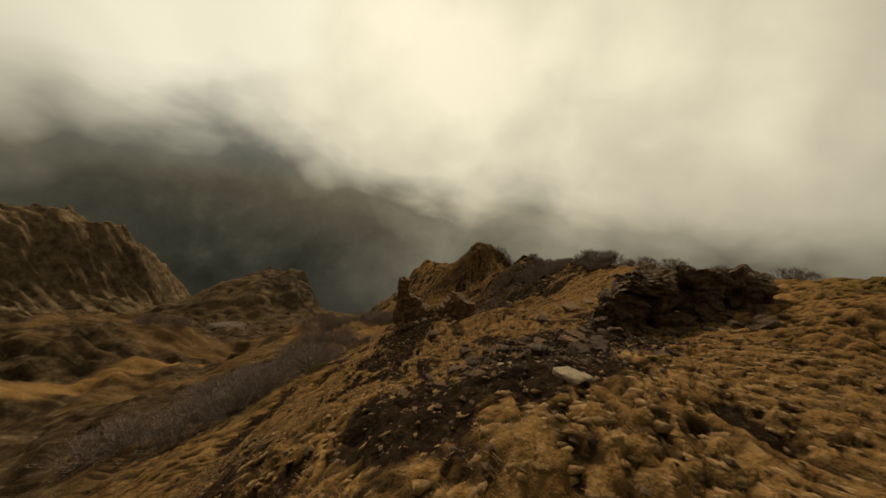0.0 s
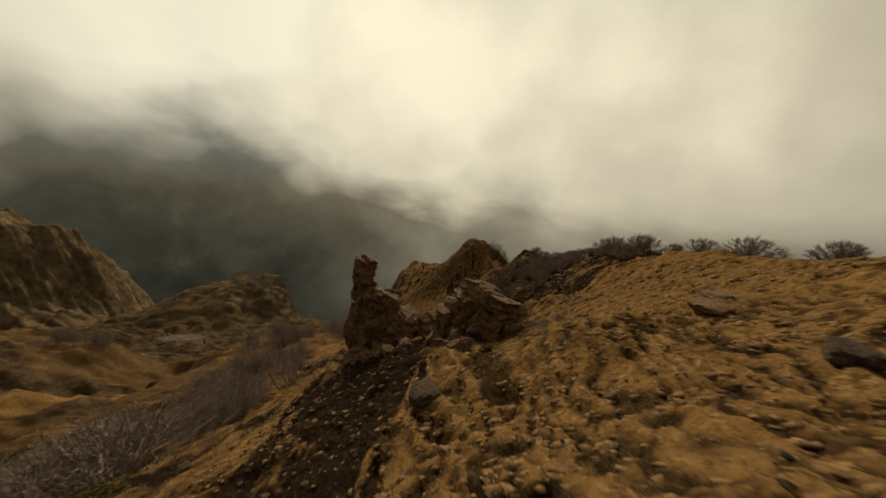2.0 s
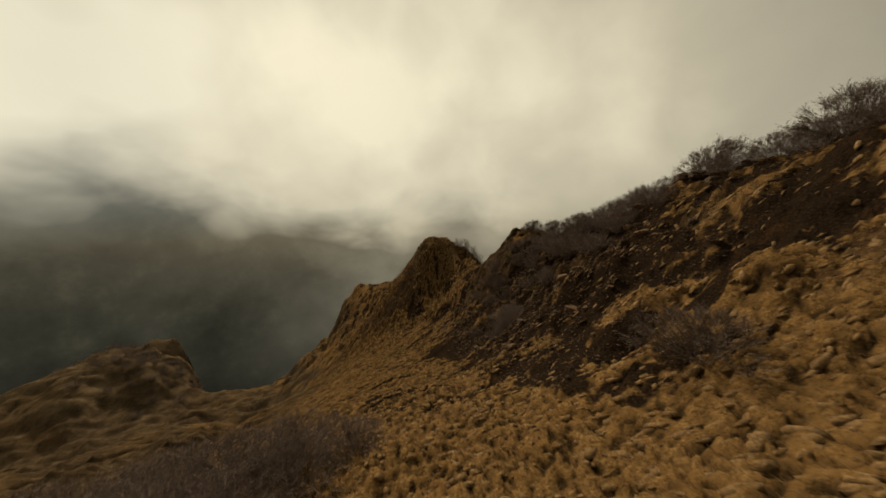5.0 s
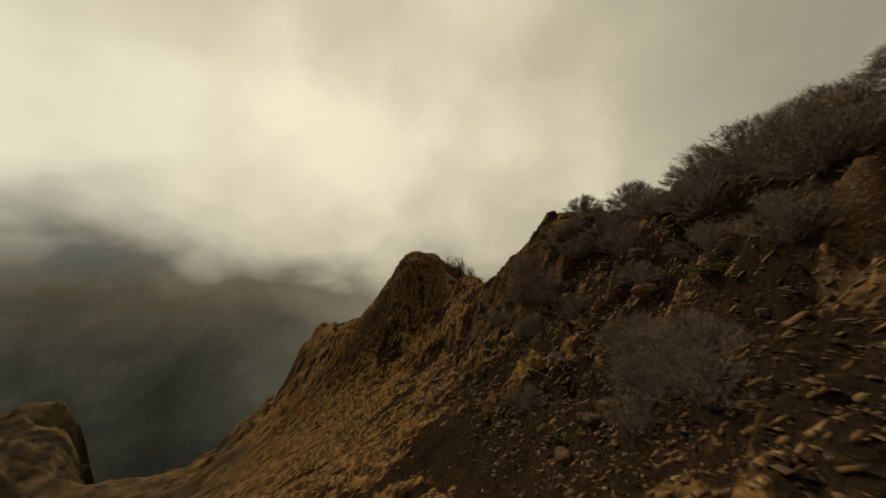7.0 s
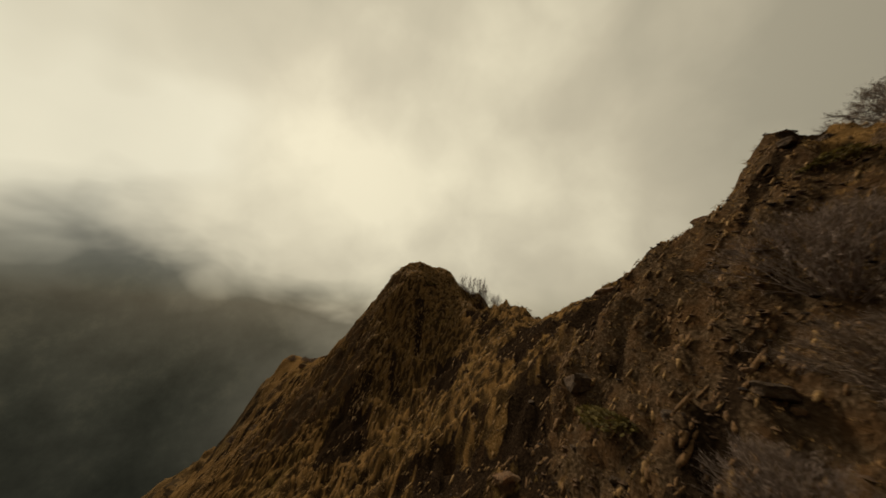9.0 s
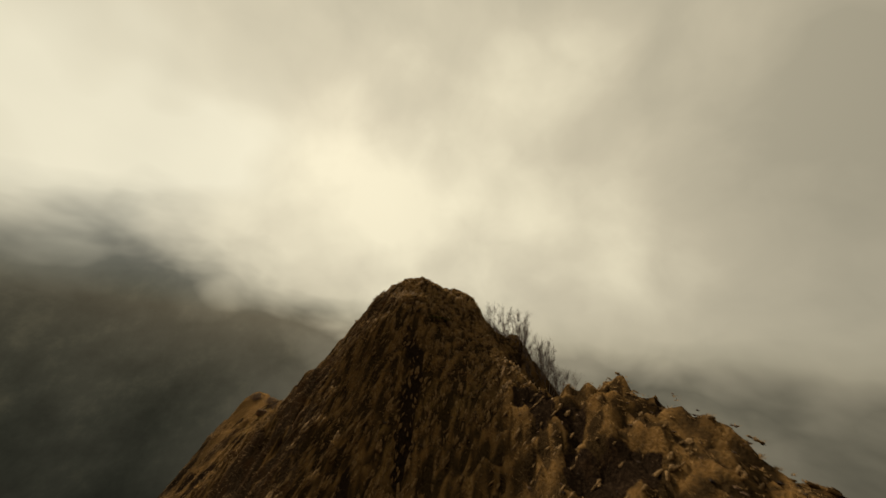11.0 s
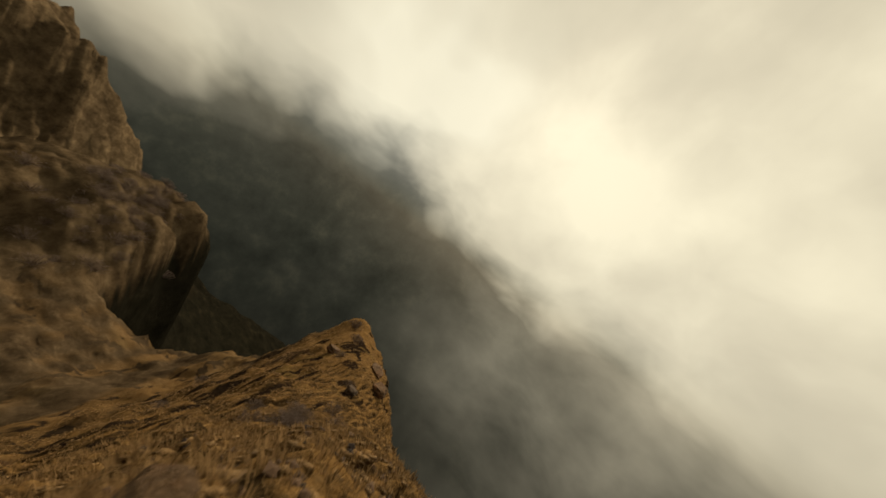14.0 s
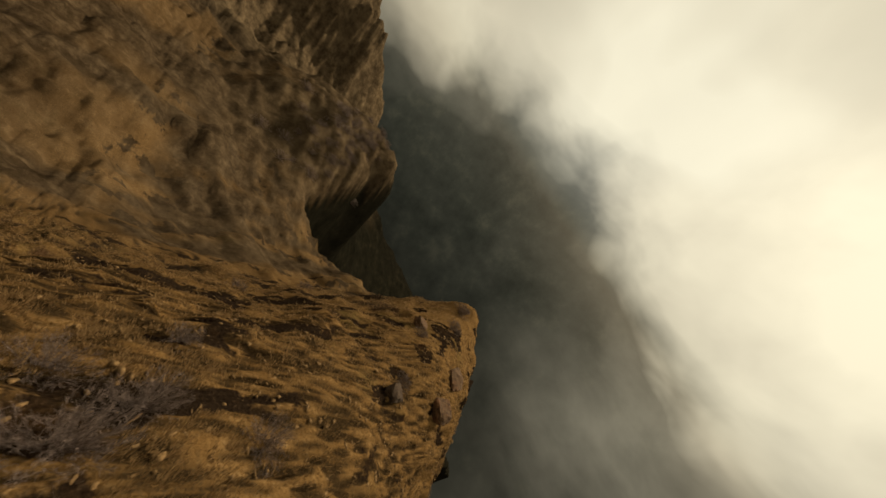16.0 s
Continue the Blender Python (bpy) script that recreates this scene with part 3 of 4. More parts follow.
def crag_mesh(name, seed, detail, size=(1, 1, 1), dip=0.3, layers=3.0, pits=0, worn=0.1):
    """A broken block of rock: flat joint faces that meet at worn edges, beds that stand out in steps, here and there a weathered hole."""
    r = np.random.default_rng(seed)
    v, tris = ball(detail)
    bed = np.array([math.sin(dip), 0.15 * r.normal(), math.cos(dip)])
    bed /= np.linalg.norm(bed)
    a = r.uniform(0, 6.28)
    side = np.array([[math.cos(a + k * 1.5708 + r.normal(0, 0.2)), math.sin(a + k * 1.5708 + r.normal(0, 0.2)), r.normal(0, 0.18)] for k in range(4)])
    other = r.normal(0, 1, (7, 3))
    planes = np.concatenate([[bed, -bed], side, other])
    planes /= np.linalg.norm(planes, axis=1, keepdims=True)
    reach = np.concatenate([r.uniform(0.68, 0.85, 2), r.uniform(0.66, 0.88, 4), r.uniform(0.82, 1.02, 7)])
    dot = v @ planes.T
    far = np.min(np.where(dot > 0.05, reach / np.maximum(dot, 0.05), 9.0), axis=1)
    p = v * np.minimum(far, 1.25)[:, None]
    off = Vector((seed * 7.3, seed * 3.1, seed * 5.7))
    rough = np.array([noise.noise(Vector(q) * 2.2 + off) for q in p])
    grain = np.array([noise.noise(Vector(q) * 7.0 + off) for q in p])
    s = (p @ bed) * layers + 0.35 * rough + r.uniform(0, 1)
    k = np.floor(s)
    out = np.sin(k * 12.9898 + seed) * 43758.5453
    out = out - np.floor(out)
    crack = np.clip(1 - np.minimum(s - k, 1 - s + k) / 0.1, 0, 1)
    d = 1 + 0.16 * (out - 0.5) - 0.09 * crack + worn * (1.4 * rough + 0.7 * grain)
    for _ in range(pits):
        way = r.normal(0, 1, 3) * (1, 1, 0.7)
        way /= np.linalg.norm(way)
        near = np.linalg.norm(p - way * 0.85, axis=1) / r.uniform(0.16, 0.32)
        d = d - 0.6 * np.exp(-near**4)
    return mesh_of(name, p * d[:, None] * np.array(size), tris)


def rock_outcrop():
    """The broken wall of rock on the ridge, with a pillar at one end and a stout head at the other."""
    thing = new("rock_outcrop")
    thing.matrix_world = pose(-1.0, 27.2, -11.0)
    back = thing.matrix_world.inverted()
    r = random.Random(4)

    def block(name, seed, place, size, tilt, turn, pits=0, detail=5, mat=MAT_ROCK):
        ob = part(name, crag_mesh(name, seed, detail, size, 0.3, r.uniform(2.2, 4.2), pits), mat, thing)
        ob.matrix_local = back @ pose(*place, tilt[0], tilt[1], turn)

    block("pillar", 1, (-3.95, 29.2, -11.6), (1.0, 0.95, 1.5), (3, 6, 10), 3)
    block("pillar", 2, (-3.8, 29.2, -10.3), (0.84, 0.8, 1.0), (-4, 4, 60), 5)
    block("pillar", 3, (-4.05, 29.25, -9.35), (0.7, 0.7, 0.85), (4, -8, 110), 5)
    block("pillar_head", 5, (-4.2, 29.3, -8.35), (0.68, 0.66, 0.85), (-3, -7, 30), 6)
    block("pillar_head", 6, (-3.95, 29.35, -7.85), (0.5, 0.5, 0.34), (4, 9, 75), 2)
    # the wall between, course on course, its top as the eye meets it
    tops = [(0.0, -9.6), (0.14, -9.1), (0.3, -9.2), (0.45, -9.75), (0.62, -9.6), (0.76, -8.9), (0.86, -7.5), (0.95, -7.5), (1.05, -7.8), (1.14, -8.8), (1.24, -9.4)]
    for k in range(22):
        u = 0.1 + 1.02 * k / 21
        x, y = -4.1 + 6.0 * u, 29.1 - 4.0 * u + r.uniform(-0.2, 0.2)
        top = float(np.interp(u, [q[0] for q in tops], [q[1] for q in tops])) + r.uniform(-0.15, 0.15)
        z = at_ground(x, y) - 0.3
        while z < top - 0.2:
            tall = min(r.uniform(0.32, 0.6), max(0.28, 0.6 * (top - z)))
            grow_x = 1.15 if u > 0.8 else 1.0
            block("rock_block", r.randrange(999), (x + r.uniform(-0.15, 0.15), y + r.uniform(-0.2, 0.2), z + 0.62 * tall), (r.uniform(0.36, 0.62) * grow_x, r.uniform(0.4, 0.62), tall), (r.uniform(-16, 16), r.uniform(-10, 22)), r.uniform(-60, 60), r.choice((1, 2, 3)), 4)
            z += 1.12 * tall
    # fallen and standing slabs at the foot of the wall
    for k in range(26):
        u = r.uniform(0.0, 1.0)
        x, y = -4.1 + 6.0 * u - r.uniform(0.5, 1.1), 29.1 - 4.0 * u - r.uniform(0.7, 1.5)
        tall = r.uniform(0.15, 0.4)
        block("rock_slab", r.randrange(999), (x, y, at_ground(x, y) + 0.25 * tall), (r.uniform(0.2, 0.42), r.uniform(0.18, 0.36), tall), (r.uniform(-15, 15), r.uniform(-5, 25)), r.uniform(0, 360), 0, 4)
    return tagged(thing, "weathered brown rock outcrop with a standing pillar on a grassy ridge", "rock")


def rock_ledge():
    thing = new("rock_ledge")
    thing.matrix_world = pose(12.25, 15.6, -3.35)
    blocks = [(21, (-2.9, -0.3, -1.1), (1.3, 1.3, 1.3)), (22, (-1.3, 0.2, 0.25), (1.5, 1.4, 1.35)), (23, (0.7, 0.1, 0.6), (1.7, 1.5, 1.35)), (24, (2.5, 0.2, 0.75), (1.6, 1.5, 1.4)),
              (28, (3.9, 0.4, 0.75), (1.3, 1.3, 1.3)), (34, (-2.3, -0.5, 0.55), (1.5, 1.2, 0.6)), (35, (-3.1, -0.8, -0.35), (1.1, 1.0, 0.75)), (27, (-3.9, -0.8, -2.0), (1.0, 1.0, 0.9)), (25, (-0.5, -0.9, -1.2), (1.3, 0.9, 0.9)),
              (26, (1.5, -1.1, -0.8), (1.4, 0.9, 1.0)), (29, (3.5, -1.0, -0.4), (1.4, 0.9, 1.0)), (31, (-1.9, -1.3, -1.8), (0.9, 0.7, 0.6)), (32, (0.6, -1.8, -1.7), (0.8, 0.6, 0.5)), (33, (2.6, -1.9, -1.3), (0.9, 0.6, 0.5))]
    for seed, place, size in blocks:
        ob = part("rock_slab", crag_mesh("rock_slab", seed, 5, size, 0.25, 1.7, 4, 0.2), MAT_LEDGE, thing)
        ob.matrix_local = pose(*place, (seed * 17) % 24 - 12, (seed * 29) % 30 - 18, (seed * 37) % 90 - 45)
    back, r = thing.matrix_world.inverted(), random.Random(31)
    for k in range(34):
        x = 7.4 + 7.6 * r.random() ** 1.2
        y = 14.9 - 0.05 * (x - 7) - 2.6 * r.random() ** 1.5
        wide = r.uniform(0.2, 0.55)
        ob = part("rock_block", crag_mesh("rock_block", 140 + k, 3, (wide, 0.8 * wide, wide * r.uniform(0.45, 0.8)), 0.3, 2.5, 1, 0.12), MAT_LEDGE, thing)
        ob.matrix_local = back @ pose(x, y, at_ground(x, y) + 0.15 * wide, r.uniform(-15, 15), r.uniform(-15, 15), r.uniform(0, 360))
    return tagged(thing, "dark layered rock ledge jutting from the grass", "rock")


def rock_stub():
    """A jagged stub of rock that stands alone in the grass."""
    thing = new("rock_stub")
    x, y = -4.0, 44.6
    thing.matrix_world = pose(x, y, at_ground(x, y, 0.3))
    for seed, place, size, tilt in ((71, (0.15, 0, 0.7), (1.15, 0.95, 1.3), 6), (72, (-0.1, 0.05, 2.1), (0.85, 0.75, 1.2), -8), (73, (-0.35, 0, 3.4), (0.58, 0.55, 1.1), -10), (76, (-0.45, 0, 4.1), (0.32, 0.35, 0.55), 8), (74, (1.0, -0.2, 0.5), (0.75, 0.6, 0.9), 20), (75, (-1.0, 0.1, 0.2), (0.6, 0.6, 0.6), -15)):
        part("rock_block", crag_mesh("rock_block", seed, 4, size, 0.5, 2.5, 3, 0.14), MAT_LEDGE, thing).matrix_local = pose(*place, 4, tilt, 40 * seed)
    return tagged(thing, "jagged grey-brown rock stub standing in the grass", "rock")


def rock_rib():
    """Broken rocks on the slope below the outcrop, half grown over."""
    thing = new("rock_rib")
    thing.matrix_world = pose(-11.0, 42.0, at_ground(-11.0, 42.0))
    back = thing.matrix_world.inverted()
    r = random.Random(12)
    for k in range(13):
        x, y, tall = -12.8 + 3.8 * r.random(), 40.2 + 4.0 * r.random(), r.uniform(0.5, 1.3)
        ob = part("rock_block", crag_mesh("rock_block", 80 + k, 4, (r.uniform(0.5, 1.0), r.uniform(0.5, 0.9), tall), 0.3, 2.5, 2, 0.12), MAT_ROCK, thing)
        ob.matrix_local = back @ pose(x, y, at_ground(x, y) + 0.2 * tall, r.uniform(-12, 12), r.uniform(-5, 20), r.uniform(0, 360))
    return tagged(thing, "broken brown rocks half buried in the steep straw slope", "rock")


rock_outcrop()
rock_ledge()
rock_stub()
rock_rib()

BOULDERS = []
for n in range(9):
    BOULDERS.append(crag_mesh("boulder", 40 + n, 3, (1.0, 0.8, 0.66), 0.2, 2.0, 0, 0.08))
    BOULDERS[n].materials.append(MAT_PALE if n == 6 else MAT_TAN if n > 6 else MAT_ROCK if n % 2 else MAT_STONE)


def boulder(x, y, size, kind, turn, label, sink=0.3, flat=1.0):
    ob = new("boulder", BOULDERS[kind])
    ob.matrix_world = pose(x, y, at_ground(x, y, -size * 0.62 * flat * (1 - 2 * sink)), 8 * math.sin(turn), 8 * math.cos(turn), turn) @ Matrix.Diagonal((size, size, size * flat, 1))
    return tagged(ob, label, "boulder", "boulders on the slope")


boulder(2.27, 4.64, 0.27, 6, 20, "pale flat stone on dark grit", 0.38, 0.5)
boulder(2.7, 4.98, 0.2, 6, 75, "pale flat stone on dark grit", 0.36, 0.7)
for x, y, size in ((1.7, 7.25, 0.1), (1.98, 7.4, 0.08), (2.37, 6.36, 0.07)):
    boulder(x, y, size, 6, 130 * x, "small pale stone chip on dark grit", 0.2, 0.8)
boulder(6.7, 18.7, 0.55, 0, 40, "dark low rock among dry grass", 0.3, 0.8)
boulder(8.0, 26.4, 1.3, 3, 130, "dark low rock among dry grass", 0.3, 0.7)
boulder(9.6, 27.0, 0.8, 5, 10, "dark low rock among dry grass", 0.3, 0.8)
boulder(12.1, 26.7, 1.0, 1, 200, "dark low rock among dry grass", 0.35, 0.6)
boulder(14.5, 29.0, 0.9, 3, 60, "dark low rock among dry grass", 0.35, 0.6)
boulder(-0.4, 21.4, 0.6, 0, 60, "grey stone on dark grit", 0.3, 0.9)
boulder(-91.0, 118.0, 8.5, 2, 70, "dark rock face on a far hump", 0.4, 1.0)
boulder(22.0, 161.0, 1.7, 3, 20, "dark rock stub below the peak", 0.1, 1.7)
rng = random.Random(5)
for k in range(285):
    if k < 25:
        x, y, size = rng.uniform(-9, 16), rng.uniform(3, 34), rng.uniform(0.08, 0.26)
    elif k < 125:
        x, y, size = rng.uniform(11, 29), rng.uniform(70, 118), 0.16 + 0.75 * rng.random() ** 2.2
    elif k < 165:
        u = rng.random()
        x, y, size = 36 - 8 * u + rng.gauss(0, 0.8) - 1.2, 56 + 54 * u, rng.uniform(0.35, 1.0)
    elif k < 195:
        x, y, size = rng.uniform(9, 24), rng.uniform(140, 157), rng.uniform(0.08, 0.2)
    elif k < 262:
        x, y, size = rng.gauss(4.4, 2.2), rng.gauss(10.6, 2.2), 0.08 + 0.34 * rng.random() ** 2
        if y < 7.4:
            continue
    else:
        u = rng.random()
        x, y, size = 11 + 12 * u + rng.gauss(0, 0.5), 152.6 - 1.5 * u + rng.gauss(0, 0.8), rng.uniform(0.12, 0.3)
    if 22 < y < 31 and -6 < x < 5:
        continue
    kind = rng.choice((0, 1, 2, 3, 4, 5, 8)) if y > 40 else rng.choice((0, 2, 4, 4, 0, 2))
    boulder(x, y, size, kind, rng.uniform(0, 360), "brown angular rock half sunk in the slope", 0.4 if y > 135 else rng.uniform(0.25, 0.4), rng.uniform(0.7, 1.15))


def scatter(count, box, seed, keep):
    """Places in a box (x0, x1, y0, y1), thinned by keep(x, y) from 0 to 1."""
    r = np.random.default_rng(seed)
    x, y = r.uniform(box[0], box[1], count), r.uniform(box[2], box[3], count)
    ok = r.uniform(0, 1, count) < keep(x, y)
    return x[ok], y[ok], r


def scree(name, count, box, seed, keep, small, large, label, mat=MAT_STONE):
    """Loose chips of stone lying on the ground, uncounted."""
    x, y, r = scatter(count, box, seed, keep)
    n = len(x)
    corners = np.array([(1, 0, 0), (0.1, 0.9, 0.1), (-0.95, 0.1, 0), (0, -0.85, 0.1), (0.1, 0.1, 0.42), (-0.1, 0, -0.5)])
    tris = np.array([(0, 1, 4), (1, 2, 4), (2, 3, 4), (3, 0, 4), (1, 0, 5), (2, 1, 5), (3, 2, 5), (0, 3, 5)])
    size = small + (large - small) * r.uniform(0, 1, n) ** 3
    v = corners[None] * (0.65 + 0.7 * r.uniform(0, 1, (n, 6, 3))) * size[:, None, None]
    a = r.uniform(0, 6.28, n)
    c, s = np.cos(a)[:, None], np.sin(a)[:, None]
    v = np.stack([v[..., 0] * c - v[..., 1] * s, v[..., 0] * s + v[..., 1] * c, v[..., 2]], -1)
    v += np.stack([x, y, height(x, y)], -1)[:, None]
    f = tris[None] + 6 * np.arange(n)[:, None, None]
    me = mesh_of(name, v.reshape(-1, 3), f.reshape(-1, 3))
    me.materials.append(mat)
    return tagged(new(name, me), label, "scree", kind="stuff")


scree("scree", 26000, (-12, 18, -2, 36), 3, lambda x, y: 0.1 + 0.9 * bare_at(x, y), 0.015, 0.1, "small dark stone chips strewn over grit", MAT_CHIP)
scree("slabs", 3600, (1, 10, 5.5, 15), 8, lambda x, y: step(0.35, 0.7, bare_at(x, y)), 0.03, 0.14, "broken dark rock slabs lying loose on the grit", MAT_RUBBLE)
scree("rubble", 26000, (9, 32, 64, 114), 4, lambda x, y: 0.1 + 0.9 * bare_at(x, y), 0.025, 0.17, "broken rust-brown stones on the steep flank", MAT_RUBBLE)
scree("flank_stones", 9000, (10, 28, 76, 112), 31, lambda x, y: step(-0.1, 0.4, fractal(x / 4, y / 4, 191, 3)), 0.04, 0.19, "angular grey-brown stones lying on the steep flank", MAT_RUBBLE)
scree("peak_stones", 14000, (9, 30, 108, 158), 6, lambda x, y: 0.3 + 0.7 * step(-0.2, 0.6, fractal(x / 7, y / 7, 81, 3)), 0.03, 0.13, "small brown stones on the steep flank", MAT_RUBBLE)



def tufts(name, count, box, seed, small, large, label, sunk=0.3, mat=MAT_TUFT, detail=1, keep=None):
    """Soft rounded cushions of old grass, standing close together."""
    x, y, r = scatter(count, box, seed, keep or (lambda x, y: (0.12 + 0.75 * step(0.3, 0.7, lumps(x, y))) * (1 - 0.75 * step(0.35, 0.6, bare_at(x, y)) * step(125, 110, y))))
    n = len(x)
    round_top, tris = ball(detail)
    size = small + (large - small) * r.uniform(0, 1, n) ** 2
    wide = np.stack([r.uniform(1.1, 2.2, n), r.uniform(0.6, 1.0, n), r.uniform(0.4, 0.75, n)], -1)
    v = round_top[None] * (0.55 + 0.8 * r.uniform(0, 1, (n, len(round_top), 1))) * (size[:, None] * wide)[:, None]
    gx, gy = broad(x + 0.5, y) - broad(x - 0.5, y), broad(x, y + 0.5) - broad(x, y - 0.5)
    a = np.arctan2(gy, gx) + r.normal(0, 0.4, n)
    c, s = np.cos(a)[:, None], np.sin(a)[:, None]
    run = v[..., 0] * np.clip(np.hypot(gx, gy), 0, 1.2)[:, None]
    v = np.stack([v[..., 0] * c - v[..., 1] * s, v[..., 0] * s + v[..., 1] * c, v[..., 2] + run], -1)
    v += np.stack([x, y, height(x, y) - sunk * size], -1)[:, None]
    f = tris[None] + len(round_top) * np.arange(n)[:, None, None]
    me = mesh_of(name, v.reshape(-1, 3), f.reshape(-1, 3), True)
    me.materials.append(mat)
    return tagged(new(name, me), label, "grass", kind="stuff")


tufts("peak_tufts", 9000, (8, 28, 138, 160), 9, 0.06, 0.17, "rounded brown and straw tufts on the rocky peak")
tufts("ridge_tufts", 26000, (-6, 12, -1, 30), 21, 0.05, 0.13, "small curly straw tufts packed over the tussocks", 0.62)
tufts("flank_cushions", 9000, (10, 27, 72, 116), 24, 0.05, 0.17, "small rust-brown cushions of dead heath among stones", 0.4, MAT_CUSHION, 1, lambda x, y: 0.25 + 0.75 * step(-0.2, 0.4, fractal(x / 3, y / 3, 181, 3)))
tufts("hill_tufts", 9000, (-10, 30, 32, 80), 22, 0.12, 0.32, "rounded straw cushions of grass over the slope", 0.45)
tufts("spur_tufts", 9000, (-24, 13, 158, 214), 23, 0.06, 0.16, "rounded straw cushions of grass on the spur", 0.5)
tufts("flank_tufts", 9000, (-2, 26, 68, 138), 10, 0.06, 0.15, "rounded straw tufts in rows down the flank")


# ---- grass ----
def tussocks(name, count, box, seed, keep, reach, blades, wide, label):
    """Clumps of dry arching grass blades, combed down the slope."""
    x, y, r = scatter(count, box, seed, keep)
    n = len(x)
    z = height(x, y)
    gx, gy = broad(x + 0.5, y) - broad(x - 0.5, y), broad(x, y + 0.5) - broad(x, y - 0.5)
    down = np.stack([-gx, -gy], -1) / np.maximum(np.hypot(gx, gy), 0.15)[:, None]
    a = r.uniform(0, 6.28, (n, blades))
    length = reach * r.uniform(0.6, 1.2, (n, 1)) * r.uniform(0.6, 1.25, (n, blades))
    lie = np.stack([np.cos(a), np.sin(a)], -1) * r.uniform(0.1, 1.0, (n, blades, 1))
    way = 0.75 * lie + 0.6 * down[:, None]
    across = np.stack([-way[..., 1], way[..., 0]], -1) / np.maximum(np.hypot(way[..., 0], way[..., 1]), 0.2)[..., None]
    flat = lambda d, h: np.concatenate([d, h], -1)
    zero, one = np.zeros((n, blades, 1)), np.ones((n, blades, 1))
    base = np.stack([x, y, z], -1)[:, None] + flat(lie * 0.6 * reach, -0.05 * one)
    tip = base + flat(way, 0.62 * one) * length[..., None]
    side = flat(across, zero) * wide * reach * r.uniform(0.6, 1.4, (n, blades, 1))
    v = np.stack([base - side, base + side, tip], 2)
    me = mesh_of(name, v.reshape(-1, 3), np.arange(3 * n * blades).reshape(-1, 3))
    me.materials.append(MAT_STRAW)
    return tagged(new(name, me), label, "grass", kind="stuff")


def turf_at(x, y):
    return (1 - step(0.2, 0.5, bare_at(x, y))) * (0.1 + 0.9 * step(0.25, 0.6, lumps(x, y))) * (1 - 0.8 * face_at(x, y))


tussocks("dry_grass", 50000, (-9, 14, -1, 36), 11, turf_at, 0.11, 14, 0.055, "dry straw-coloured grass tussocks")
tussocks("hill_grass", 60000, (-12, 30, 34, 80), 12, turf_at, 0.17, 8, 0.08, "dry golden grass covering the slope")
tussocks("flank_grass", 46000, (-12, 30, 80, 141), 13, turf_at, 0.16, 8, 0.08, "rough straw grass hanging on the steep flank")
tussocks("peak_grass", 42000, (2, 27, 141, 172), 14, turf_at, 0.15, 10, 0.07, "short straw grass tufts on the rocky peak")
tussocks("spur_grass", 46000, (-24, 14, 158, 215), 15, turf_at, 0.16, 8, 0.08, "dull straw grass on the spur behind the peak")


# ---- bare shrubs and trees ----
def branch_mesh(name, segments):
    """Three-sided twigs from rows of start, end, thickness at both."""
    p, q, ra, rb = (np.array([s[k] for s in segments], float) for k in range(4))
    d = q - p
    d /= np.maximum(np.linalg.norm(d, axis=1, keepdims=True), 1e-6)
    ref = np.where(np.abs(d[:, 2:]) > 0.9, np.array([[1.0, 0, 0]]), np.array([[0, 0, 1.0]]))
    u = np.cross(d, ref)
    u /= np.linalg.norm(u, axis=1, keepdims=True)
    w = np.cross(d, u)
    rings = []
    for base, rad in ((p, ra), (q, rb)):
        for k in range(3):
            a = 2.0944 * k
            rings.append(base + (u * math.cos(a) + w * math.sin(a)) * rad[:, None])
    v = np.stack(rings, 1)
    f = np.array([(0, 1, 4, 3), (1, 2, 5, 4), (2, 0, 3, 5)])[None] + 6 * np.arange(len(p))[:, None, None]
    return mesh_of(name, v.reshape(-1, 3), f.reshape(-1, 4))


def sprig_mesh(name, stems, sprigs):
    """Stems as three-sided rods, the finest twigs as single tapered slips."""
    me = branch_mesh(name, stems)
    n = len(me.vertices)
    v = np.empty(n * 3)
    me.vertices.foreach_get("co", v)
    p, q = np.array([s[0] for s in sprigs], float), np.array([s[1] for s in sprigs], float)
    w = np.array([s[2] for s in sprigs])
    way = np.random.default_rng(len(sprigs)).normal(0, 1, p.shape)
    across = np.cross(q - p, way)
    across *= (w / np.maximum(np.linalg.norm(across, axis=1), 1e-6))[:, None]
    quads = np.array([f.vertices[:] for f in me.polygons])
    tris = np.concatenate([quads[:, [0, 1, 2]], quads[:, [0, 2, 3]], n + np.arange(3 * len(p)).reshape(-1, 3)])
    return mesh_of(name, np.concatenate([v.reshape(-1, 3), np.stack([p - across, p + across, q], 1).reshape(-1, 3)]), tris)


